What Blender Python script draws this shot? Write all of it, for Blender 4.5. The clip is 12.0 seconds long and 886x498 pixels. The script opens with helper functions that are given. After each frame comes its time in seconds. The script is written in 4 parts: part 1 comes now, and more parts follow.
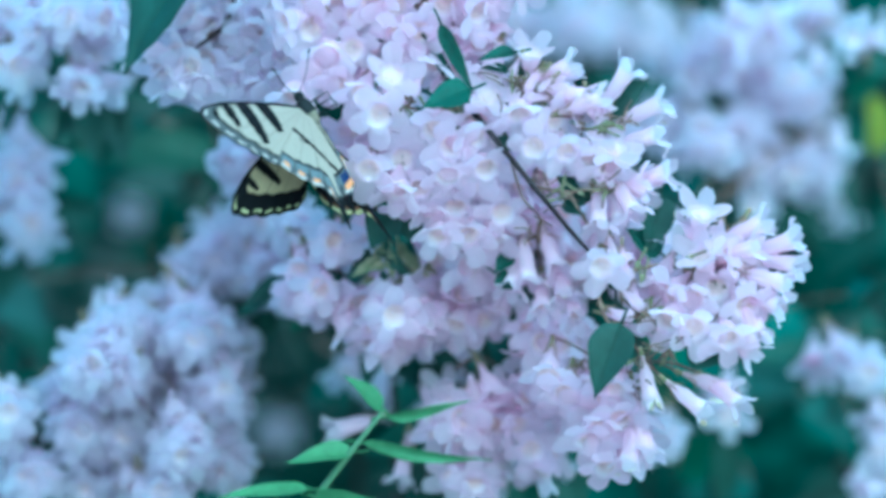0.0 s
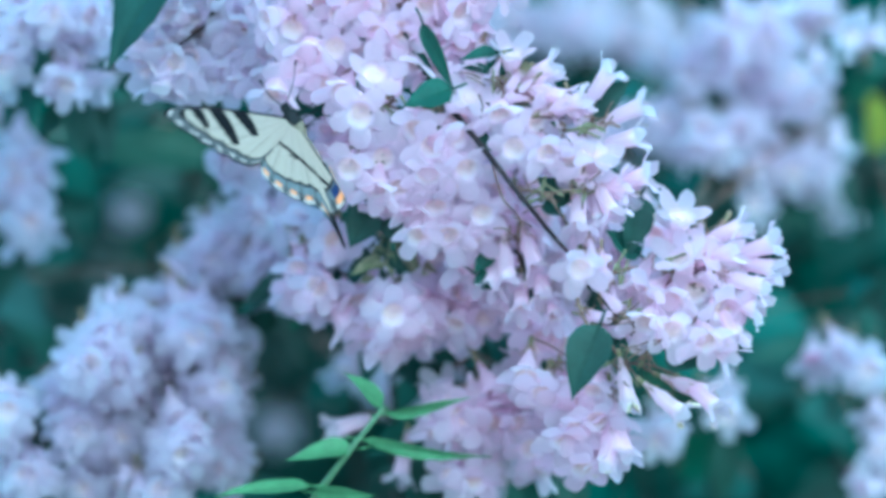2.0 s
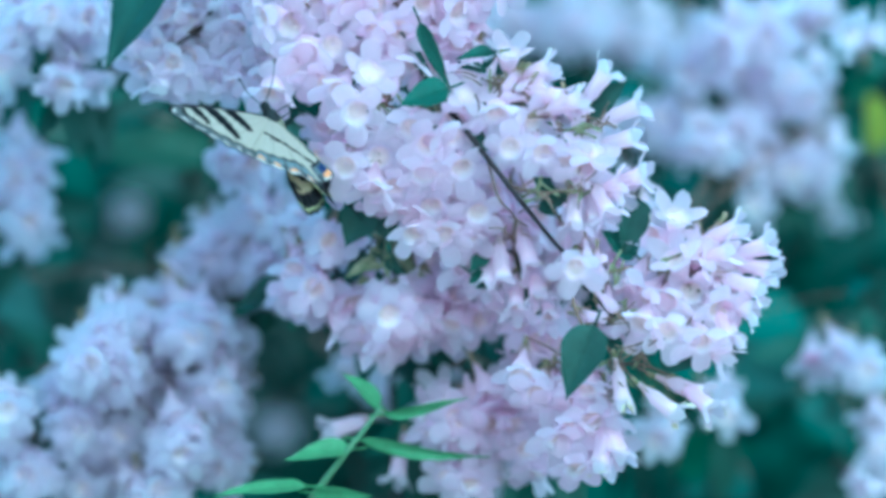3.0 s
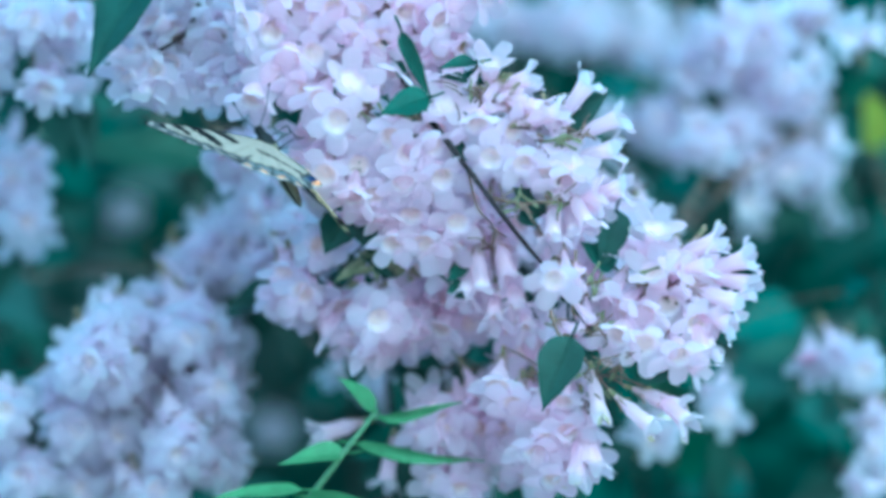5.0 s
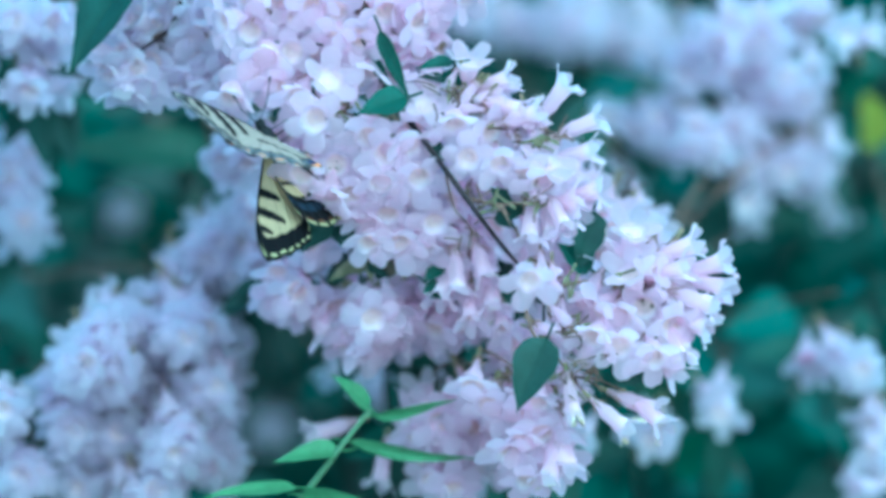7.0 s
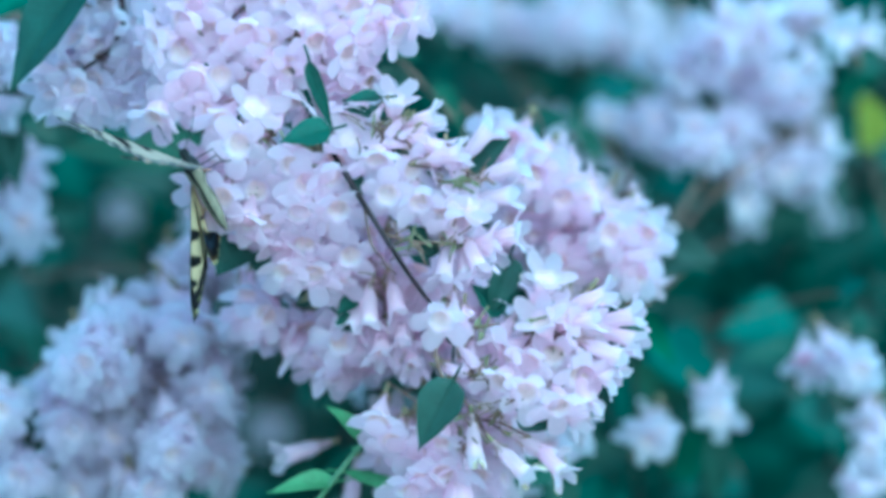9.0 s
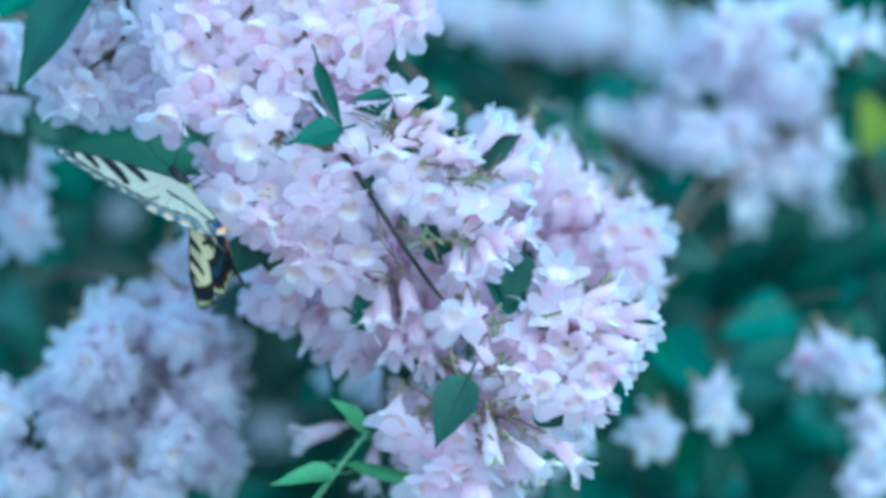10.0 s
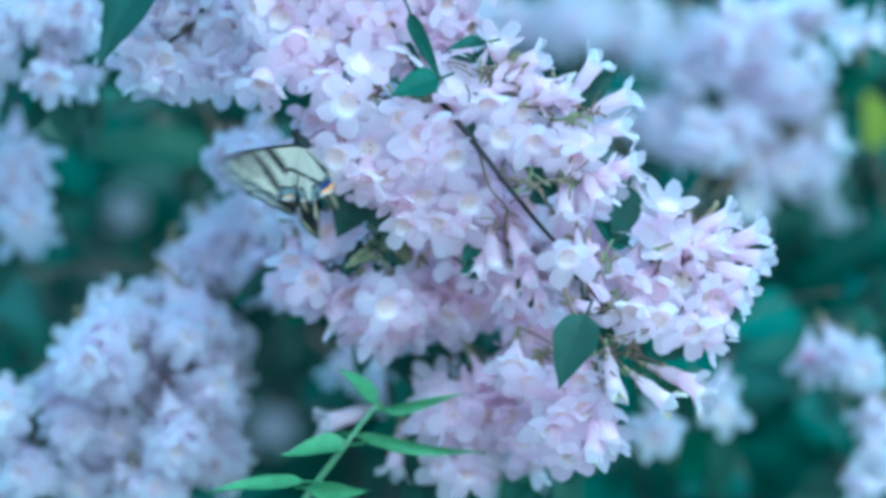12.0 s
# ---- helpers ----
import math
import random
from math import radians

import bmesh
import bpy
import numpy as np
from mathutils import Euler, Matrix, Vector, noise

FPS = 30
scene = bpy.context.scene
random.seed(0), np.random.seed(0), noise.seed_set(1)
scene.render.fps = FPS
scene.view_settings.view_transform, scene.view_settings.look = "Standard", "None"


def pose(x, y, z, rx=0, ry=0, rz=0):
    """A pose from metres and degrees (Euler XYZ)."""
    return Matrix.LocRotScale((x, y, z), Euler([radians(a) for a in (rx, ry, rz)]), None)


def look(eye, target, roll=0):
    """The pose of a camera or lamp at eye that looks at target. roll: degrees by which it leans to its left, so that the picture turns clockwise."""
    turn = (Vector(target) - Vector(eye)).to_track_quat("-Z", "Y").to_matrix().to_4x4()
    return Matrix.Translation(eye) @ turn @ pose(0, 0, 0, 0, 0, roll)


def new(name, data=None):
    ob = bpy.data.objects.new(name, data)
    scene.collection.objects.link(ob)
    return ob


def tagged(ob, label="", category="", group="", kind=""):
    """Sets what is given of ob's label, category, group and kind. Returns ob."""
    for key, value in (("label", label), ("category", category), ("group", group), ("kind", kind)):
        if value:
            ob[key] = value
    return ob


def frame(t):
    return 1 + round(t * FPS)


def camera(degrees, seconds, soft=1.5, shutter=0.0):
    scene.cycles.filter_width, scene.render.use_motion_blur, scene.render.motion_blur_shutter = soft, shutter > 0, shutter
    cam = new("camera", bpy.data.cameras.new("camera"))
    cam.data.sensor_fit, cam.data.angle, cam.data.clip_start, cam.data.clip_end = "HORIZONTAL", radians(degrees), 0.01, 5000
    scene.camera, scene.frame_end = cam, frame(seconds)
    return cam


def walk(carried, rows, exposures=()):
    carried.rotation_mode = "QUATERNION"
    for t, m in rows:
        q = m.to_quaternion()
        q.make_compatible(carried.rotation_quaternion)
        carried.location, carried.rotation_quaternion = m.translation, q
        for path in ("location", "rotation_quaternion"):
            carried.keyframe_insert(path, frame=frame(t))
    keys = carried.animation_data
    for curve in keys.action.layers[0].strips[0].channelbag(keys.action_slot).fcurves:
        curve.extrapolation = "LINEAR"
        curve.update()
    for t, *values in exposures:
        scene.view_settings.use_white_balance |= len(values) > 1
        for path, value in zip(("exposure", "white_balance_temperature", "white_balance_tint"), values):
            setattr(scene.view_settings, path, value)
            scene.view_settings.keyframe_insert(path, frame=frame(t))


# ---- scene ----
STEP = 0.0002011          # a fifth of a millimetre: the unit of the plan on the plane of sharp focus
EYE = (0.0, -1.5, 1.3)


def spot(u, v, d=0.0):
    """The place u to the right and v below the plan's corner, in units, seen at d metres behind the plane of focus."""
    k = (1.5 + d) / 1.5 * STEP
    return Vector(((u - 784) * k, d, 1.3 - (v - 441) * k))


# ---- camera ----
cam = camera(12.0, 12.0, soft=3.8, shutter=0.4)
cam.data.dof.use_dof = True
cam.data.dof.focus_distance = 1.5
cam.data.dof.aperture_fstop = 3.6


def aim(du, dv):
    return look(EYE, (du * STEP, 0.0, 1.3 - dv * STEP))


walk(cam, [(0.0, aim(0, 0)), (3.0, aim(3, 3)), (5.0, aim(8, 3)), (6.0, aim(11, 4)), (7.0, aim(12, 4)), (9.0, aim(16, 2)),
           (9.5, aim(15, 1)), (10.5, aim(13, 3)), (11.0, aim(10, 4)), (12.0, aim(8, 6))],
     exposures=[(0.0, 1.61, 3960, -42), (1.3, 1.61, 3960, -42), (1.5, 1.61, 4140, -34), (2.6, 1.61, 4140, -34), (2.8, 1.61, 3960, -42), (12.0, 1.61, 3960, -42)])

# ---- light ----
world = bpy.data.worlds.new("overcast_sky")
scene.world = world
world.use_nodes = True
wn = world.node_tree
sky = wn.nodes.new("ShaderNodeTexSky")
sky.sky_type, sky.sun_disc = "NISHITA", False
sky.sun_elevation, sky.sun_rotation = radians(36), radians(153)
sky.dust_density, sky.ozone_density = 2.0, 2.0
wn.links.new(sky.outputs["Color"], wn.nodes["Background"].inputs["Color"])
wn.nodes["Background"].inputs["Strength"].default_value = 0.09
sun = new("sun", bpy.data.lights.new("sun", "SUN"))
sun.data.energy, sun.data.angle, sun.data.color = 1.4, radians(165), (1.0, 0.925, 0.91)
sun.matrix_world = look((0.9, -2.0, 1.7), (0, 0, 1.3))


# ---- materials ----
def material(name, base, rough=0.6, translucent=0.0, spread=0.10, grain=900.0, bump=0.15, warm=None, rnd=0.0):
    """A leaf-like or bark-like surface: two scales of colour variation, fine relief, and light through it."""
    m = bpy.data.materials.new(name)
    m.use_nodes = True
    n, l = m.node_tree.nodes, m.node_tree.links
    p = n["Principled BSDF"]
    tc = n.new("ShaderNodeTexCoord")
    big, fine = n.new("ShaderNodeTexNoise"), n.new("ShaderNodeTexNoise")
    big.inputs["Scale"].default_value, fine.inputs["Scale"].default_value = grain * 0.12, grain
    big.inputs["Detail"].default_value = fine.inputs["Detail"].default_value = 2.0
    for t in (big, fine):
        l.new(tc.outputs["Object"], t.inputs["Vector"])
    ramp = n.new("ShaderNodeValToRGB")
    c0 = [max(0, c * (1 - spread * 2)) for c in base]
    c1 = [min(1, c * (1 + spread * 2)) for c in (warm or base)]
    ramp.color_ramp.elements[0].color, ramp.color_ramp.elements[1].color = (*c0, 1), (*c1, 1)
    ramp.color_ramp.elements[0].position, ramp.color_ramp.elements[1].position = 0.3, 0.7
    mixv = n.new("ShaderNodeMath")
    mixv.operation = "MULTIPLY_ADD"
    mixv.inputs[1].default_value = 0.35
    l.new(fine.outputs["Fac"], mixv.inputs[0])
    sc = n.new("ShaderNodeMath")
    sc.operation = "MULTIPLY"
    sc.inputs[1].default_value = 0.65
    l.new(big.outputs["Fac"], sc.inputs[0])
    l.new(sc.outputs[0], mixv.inputs[2])
    l.new(mixv.outputs[0], ramp.inputs["Fac"])
    col = ramp.outputs["Color"]
    if rnd:
        info = n.new("ShaderNodeNewGeometry") if rnd < 0 else n.new("ShaderNodeObjectInfo")
        hsv = n.new("ShaderNodeHueSaturation")
        mr = n.new("ShaderNodeMapRange")
        mr.inputs["To Min"].default_value, mr.inputs["To Max"].default_value = 1 - abs(rnd), 1 + abs(rnd)
        l.new(info.outputs["Random Per Island" if rnd < 0 else "Random"], mr.inputs["Value"])
        l.new(mr.outputs[0], hsv.inputs["Value"])
        l.new(mr.outputs[0], hsv.inputs["Saturation"])
        l.new(col, hsv.inputs["Color"])
        col = hsv.outputs["Color"]
    l.new(col, p.inputs["Base Color"])
    p.inputs["Roughness"].default_value = rough
    p.inputs["Specular IOR Level"].default_value = 0.3
    bp = n.new("ShaderNodeBump")
    bp.inputs["Strength"].default_value, bp.inputs["Distance"].default_value = bump, 0.0004
    l.new(fine.outputs["Fac"], bp.inputs["Height"])
    l.new(bp.outputs[0], p.inputs["Normal"])
    if translucent:
        tr, mx = n.new("ShaderNodeBsdfTranslucent"), n.new("ShaderNodeMixShader")
        mx.inputs["Fac"].default_value = translucent
        l.new(col, tr.inputs["Color"])
        l.new(p.outputs[0], mx.inputs[1])
        l.new(tr.outputs[0], mx.inputs[2])
        l.new(mx.outputs[0], n["Material Output"].inputs["Surface"])
    return m


def petal_material(name, base, foot):
    """Petals: the tube pinker towards its foot, faint streaks along it, each flower a little different."""
    m = material(name, base, 0.9, 0.80, 0.03, 700, 0.25)
    m.node_tree.nodes["Principled BSDF"].inputs["Specular IOR Level"].default_value = 0.08
    n, l = m.node_tree.nodes, m.node_tree.links
    p = n["Principled BSDF"]
    tint = p.inputs["Base Color"].links[0].from_socket
    tc, sep = n.new("ShaderNodeTexCoord"), n.new("ShaderNodeSeparateXYZ")
    l.new(tc.outputs["Object"], sep.inputs[0])
    mr = n.new("ShaderNodeMapRange")
    mr.inputs["From Min"].default_value, mr.inputs["From Max"].default_value = 0.001, -0.016
    l.new(sep.outputs["Z"], mr.inputs["Value"])
    info = n.new("ShaderNodeObjectInfo")
    add = n.new("ShaderNodeMath")
    add.operation = "MULTIPLY_ADD"
    add.inputs[1].default_value = 0.30
    l.new(info.outputs["Random"], add.inputs[0])
    half = n.new("ShaderNodeMath")
    half.operation = "MULTIPLY"
    half.inputs[1].default_value = 0.6
    l.new(mr.outputs[0], half.inputs[0])
    l.new(half.outputs[0], add.inputs[2])
    mix = n.new("ShaderNodeMix")
    mix.data_type = "RGBA"
    l.new(add.outputs[0], mix.inputs["Factor"])
    l.new(tint, mix.inputs["A"])
    mix.inputs["B"].default_value = (*foot, 1)
    l.new(mix.outputs["Result"], p.inputs["Base Color"])
    for k in n:
        if k.type == "BSDF_TRANSLUCENT":
            l.new(mix.outputs["Result"], k.inputs["Color"])
    return m


def throat_material(name, deep):
    """The lining of the throat: peach with faint net marks, paling to petal white at the mouth."""
    m = material(name, deep, 0.85, 0.5, 0.05, 1500, 0.2, warm=[c * 0.96 + 0.04 for c in deep])
    n, l = m.node_tree.nodes, m.node_tree.links
    p = n["Principled BSDF"]
    base = p.inputs["Base Color"].links[0].from_socket
    tc, sep, mr, mix = n.new("ShaderNodeTexCoord"), n.new("ShaderNodeSeparateXYZ"), n.new("ShaderNodeMapRange"), n.new("ShaderNodeMix")
    l.new(tc.outputs["Object"], sep.inputs[0])
    mr.inputs["From Min"].default_value, mr.inputs["From Max"].default_value = -0.0046, -0.0006
    l.new(sep.outputs["Z"], mr.inputs["Value"])
    mix.data_type = "RGBA"
    l.new(mr.outputs[0], mix.inputs["Factor"])
    l.new(base, mix.inputs["A"])
    mix.inputs["B"].default_value = (0.96, 0.85, 0.92, 1)
    l.new(mix.outputs["Result"], p.inputs["Base Color"])
    for k in n:
        if k.type == "BSDF_TRANSLUCENT":
            l.new(mix.outputs["Result"], k.inputs["Color"])
    return m


PETAL = petal_material("petal", (0.97, 0.835, 0.935), (0.95, 0.74, 0.875))
# copy of the petal with the blue of skylit shade put into its colour
SHADE_BLUE_PETAL = petal_material("shade_blue_petal", (0.90, 0.845, 0.935), (0.89, 0.76, 0.885))
THROAT = throat_material("throat", (0.96, 0.68, 0.61))
# throat for the same sprays, paled to lower its contrast with distance
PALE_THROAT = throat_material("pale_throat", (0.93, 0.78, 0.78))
PINK_BUD = material("deep_pink_bud", (0.88, 0.42, 0.70), 0.7, 0.4, 0.1, 900, 0.3)
FADED = material("faded_petal", (0.62, 0.42, 0.24), 0.75, 0.25, 0.2, 900, 0.4, warm=(0.80, 0.66, 0.52))
CALYX = material("calyx", (0.28, 0.34, 0.14), 0.7, 0.2, 0.2, 1200, 0.5, warm=(0.40, 0.22, 0.20))
BARK = material("bark", (0.016, 0.012, 0.016), 0.95, 0, 0.25, 500, 0.7, warm=(0.045, 0.033, 0.037))
BARK.node_tree.nodes["Principled BSDF"].inputs["Specular IOR Level"].default_value = 0.08
TWIG = material("twig", (0.13, 0.065, 0.072), 0.7, 0, 0.25, 900, 0.5, warm=(0.22, 0.14, 0.11))
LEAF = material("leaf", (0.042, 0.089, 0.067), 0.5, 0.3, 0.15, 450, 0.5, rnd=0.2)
# copies of the leaf: one lightened as if lit, one blued as if hazy
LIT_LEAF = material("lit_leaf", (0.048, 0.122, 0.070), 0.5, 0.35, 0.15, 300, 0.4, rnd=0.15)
HAZE_BLUE_LEAF = material("haze_blue_leaf", (0.060, 0.146, 0.120), 0.45, 0.3, 0.15, 300, 0.4, rnd=0.2)
YOUNG = material("young_leaf", (0.18, 0.325, 0.15), 0.45, 0.4, 0.12, 450, 0.4)
YOUNG_STEM = material("young_stem", (0.17, 0.25, 0.14), 0.55, 0.1, 0.12, 700, 0.3)
BRACT = material("bract", (0.24, 0.30, 0.13), 0.7, 0.35, 0.2, 900, 0.3, warm=(0.34, 0.28, 0.20))
YELLOW_LEAF = material("yellow_leaf", (0.40, 0.42, 0.06), 0.5, 0.4, 0.12, 400, 0.3)
MASS = material("shrub_leaf", (0.032, 0.090, 0.068), 0.75, 0.25, 0.25, 60, 0.3, rnd=-0.35)
# out of view; colour chosen pale so it reflects fill light onto the flowers
BOUNCE_GROUND = material("ground", (0.26, 0.24, 0.20), 0.95, 0, 0.3, 12, 0.8)
STAMEN = material("stamen", (0.82, 0.64, 0.62), 0.7, 0.1, 0.1, 900, 0.1)


# ---- shapes ----
def mesh_of(name, verts, faces, mats, index=None, smooth=True):
    me = bpy.data.meshes.new(name)
    me.from_pydata([tuple(v) for v in verts], [], faces)
    for m in mats:
        me.materials.append(m)
    if index is not None:
        me.polygons.foreach_set("material_index", index)
    me.polygons.foreach_set("use_smooth", [smooth] * len(me.polygons))
    me.update()
    return me


def part(name, me, parent, m=None, label=""):
    """One mesh object under a thing or under a part, at the pose m in its parent's space."""
    ob = new(name, me)
    ob.parent = parent
    if m is not None:
        ob.matrix_basis = m
    if label:
        ob["label"] = label
    return ob


def tube(verts, faces, pts, r0, r1, n=7):
    """A tapering round stem along the points, with closed ends."""
    base = len(verts)
    pts = [Vector(p) for p in pts]
    for i, p in enumerate(pts):
        d = (pts[min(i + 1, len(pts) - 1)] - pts[max(i - 1, 0)]).normalized()
        a = d.cross(Vector((0.3, 1, 0.2))).normalized()
        b = d.cross(a)
        r = r0 + (r1 - r0) * i / (len(pts) - 1)
        for k in range(n):
            w = 2 * math.pi * k / n
            verts.append(p + a * (r * math.cos(w)) + b * (r * math.sin(w)))
    for i in range(len(pts) - 1):
        for k in range(n):
            q, w = base + i * n + k, base + i * n + (k + 1) % n
            faces.append((q, w, w + n, q + n))
    faces.append(tuple(base + k for k in range(n))[::-1])
    faces.append(tuple(base + (len(pts) - 1) * n + k for k in range(n)))


def bend(points, steps=6):
    """A smooth curve through the points."""
    p = [Vector(q) for q in points]
    p = [p[0] * 2 - p[1]] + p + [p[-1] * 2 - p[-2]]
    out = []
    for i in range(1, len(p) - 2):
        for k in range(steps):
            t = k / steps
            out.append(0.5 * (2 * p[i] + (p[i + 1] - p[i - 1]) * t + (2 * p[i - 1] - 5 * p[i] + 4 * p[i + 1] - p[i + 2]) * t * t
                              + (3 * p[i] - p[i - 1] - 3 * p[i + 1] + p[i + 2]) * t ** 3))
    return out + [p[-2]]


def corolla_mesh(seed, flare, tube_len=0.0135, lobe=0.0076, fade=0, shut=1.0, n=40, petal=None):
    """A bell-shaped flower: narrow foot, swelling tube, five rounded, uneven lobes, and a warm lining in the throat."""
    rg = random.Random(seed)
    lobes = [(lobe * rg.uniform(0.85, 1.15), radians(flare + rg.uniform(-16, 16)), rg.uniform(-0.1, 0.1), rg.uniform(-14, 22)) for _ in range(5)]
    prof = [(0.0, 0.0009), (0.14, 0.0011), (0.3, 0.0017), (0.5, 0.0028), (0.72, 0.0038), (0.88, 0.0042), (1.0, 0.0046)]
    verts, faces, idx = [], [], []
    belly = rg.uniform(0, 6.28)
    for h, r in prof:
        for k in range(n):
            w = 2 * math.pi * k / n
            rr = r * (1 + 0.12 * h * math.cos(w - belly)) * (1 + 0.04 * h * math.cos(5 * w)) * (1 if h < 0.6 else shut)
            verts.append((rr * math.cos(w), rr * math.sin(w), (h - 1) * tube_len))
    rows = len(prof)
    marks = (0.12, 0.26, 0.42, 0.6, 0.78, 0.91, 1.0)
    for m, s in enumerate(marks):
        for k in range(n):
            c, f = divmod(k * 5 / n + 0.5, 1)
            ln, fl, sway, curl = lobes[int(c) % 5]
            ph = (f - 0.5) * 2
            reach = 0.20 + 0.80 * (max(0.0, 1 - abs(ph) ** 2.0)) ** 0.70
            w = 2 * math.pi * (c + (f - 0.5) * (1 + 0.10 * math.sin(s * 3.1)) * (1 - 0.10 * s)) / 5 + sway * s
            rr, z, last = 0.0046 * shut, 0.0, 0.0
            for q in marks[:m + 1]:
                bow = min(1.0, q / 0.42)
                a = 0.30 + (fl - 0.30) * bow * bow * (3 - 2 * bow) + radians(curl) * q + 0.22 * ph * ph * q
                rr += (q - last) * ln * reach * math.sin(a)
                z += (q - last) * ln * reach * math.cos(a)
                last = q
            z += 0.0006 * math.sin(7 * w + seed) * s * s + 0.0003 * math.sin(23 * w + 2 * seed) * s * s
            verts.append((rr * math.cos(w), rr * math.sin(w), z))
        rows += 1
    for i in range(rows - 1):
        for k in range(n):
            q, w = i * n + k, i * n + (k + 1) % n
            faces.append((q, w, w + n, q + n))
            idx.append(2 if fade and i >= rows - fade and (k // 8) % 2 else 0)
    b = len(verts)
    for h, r in ((0.78, 0.0004), (0.79, 0.0022), (0.85, 0.0034), (0.92, 0.0041), (1.0, 0.00452)):
        for k in range(n // 2):
            w = 4 * math.pi * k / n
            verts.append((r * shut * math.cos(w), r * shut * math.sin(w), (h - 1) * tube_len))
    for i in range(4):
        for k in range(n // 2):
            q, w = b + i * (n // 2) + k, b + i * (n // 2) + (k + 1) % (n // 2)
            faces.append((q, w, w + n // 2, q + n // 2))
            idx.append(1)
    for k in range(4):
        w = belly + (k - 1.5) * 0.5
        x, y = math.cos(w), math.sin(w)
        v0 = len(faces)
        tube(verts, faces, [(x * 0.001, y * 0.001, -0.009), (x * 0.0026, y * 0.0026, -0.004), (x * 0.0022, y * 0.0022, -0.0012)], 0.00014, 0.00034, 4)
        idx += [3] * (len(faces) - v0)
    return mesh_of("corolla", verts, faces, [petal or PETAL, PALE_THROAT if petal else THROAT, FADED, STAMEN], idx)


def calyx_mesh():
    """A bristly green-red calyx: a small ovary and five narrow sepals."""
    verts, faces = [], []
    tube(verts, faces, [(0, 0, -0.0195), (0, 0, -0.0182), (0, 0, -0.016), (0, 0, -0.0138)], 0.0009, 0.0008, 7)
    rg = random.Random(4)
    for k in range(5):
        w = 2 * math.pi * k / 5
        c, s = math.cos(w), math.sin(w)
        tube(verts, faces, [(c * 0.0006, s * 0.0006, -0.0142), (c * 0.0018, s * 0.0018, -0.0122), (c * 0.0034, s * 0.0034, -0.0098 + rg.uniform(-0.001, 0.001))], 0.0004, 0.0001, 4)
    for k in range(26):
        w, z = rg.uniform(0, 6.28), rg.uniform(-0.0192, -0.014)
        c, s = math.cos(w), math.sin(w)
        tube(verts, faces, [(c * 0.0007, s * 0.0007, z), (c * 0.0021, s * 0.0021, z + 0.0006)], 0.00011, 0.00004, 3)
    return mesh_of("calyx", verts, faces, [CALYX])


def bud_mesh(petal):
    verts, faces = [], []
    tube(verts, faces, [(0, 0, -0.0135), (0, 0, -0.011), (0, 0, -0.008), (0, 0, -0.005), (0, 0, -0.003), (0, 0, -0.0015), (0, 0, -0.0008)], 0.001, 0.001, 9)
    for i, r in enumerate((0.001, 0.0012, 0.0018, 0.0026, 0.0027, 0.0019, 0.0006)):
        for k in range(9):
            v = verts[i * 9 + k]
            q = Vector((v.x, v.y, 0)).normalized() * r
            verts[i * 9 + k] = Vector((q.x, q.y, v.z))
    return mesh_of("bud", verts, faces, [petal])


OPEN = [corolla_mesh(s, f) for s, f in ((1, 58), (2, 70), (3, 50), (4, 78), (5, 64), (6, 84))]
HALF = [corolla_mesh(s, f, 0.0165, 0.0066, shut=0.72) for s, f in ((11, 24), (12, 36), (13, 48))] + [corolla_mesh(14, 30, 0.0165, 0.0066, fade=2, shut=0.72)]
WORN = [corolla_mesh(s, f, 0.0160, 0.0062, fade=4, shut=0.72) for s, f in ((21, 20), (22, 50))]
# flowers for left and back sprays, their shaded blue painted into the petals
SHADE_BLUE_OPEN = [corolla_mesh(s, f, petal=SHADE_BLUE_PETAL) for s, f in ((41, 56), (42, 72), (43, 48))]
FAR = [corolla_mesh(s, f, n=20, petal=SHADE_BLUE_PETAL) for s, f in ((31, 62), (32, 80), (33, 45))]
CUP, BUD = calyx_mesh(), bud_mesh(PETAL)


def leaf_mesh(length, width, droop=0.15, fold=0.25, mat=None, seed=0):
    """A pointed oval leaf on its stalk, folded along the midrib, its edge a little uneven; it runs along x."""
    rg = random.Random(seed)
    verts, faces = [], []
    nl, nw = 14, 8
    for i in range(nl + 1):
        s = i / nl
        half = width * 0.5 * s ** 0.55 * (1 - s) ** 1.25 / 0.33
        half *= 1 + 0.03 * math.sin(17 * s + seed)
        for k in range(nw + 1):
            y = (k / nw - 0.5) * 2
            z = abs(y) * half * fold - droop * length * s * s + 0.02 * length * math.sin(6 * s + 3 * y + seed) * abs(y) + 0.004 * length * math.cos(s * 40) * abs(y)
            verts.append((s * length, y * half, z))
    for i in range(nl):
        for k in range(nw):
            q = i * (nw + 1) + k
            faces.append((q, q + nw + 1, q + nw + 2, q + 1))
    m = len(verts)
    for i in range(nl + 1):
        s = i / nl
        zz = -droop * length * s * s
        r = 0.00055 * (1 - 0.85 * s)
        verts += [(s * length, r, zz), (s * length, 0, zz + r * 1.1), (s * length, -r, zz), (s * length, 0, zz - r * 1.6)]
    for i in range(nl):
        for k in range(4):
            q, w = m + i * 4 + k, m + i * 4 + (k + 1) % 4
            faces.append((q, q + 4, w + 4, w))
    tube(verts, faces, [(-0.006, 0, 0.0005), (-0.003, 0, 0), (0, 0, 0)], 0.0005, 0.0005, 5)
    return mesh_of("leaf", verts, faces, [mat or LEAF])


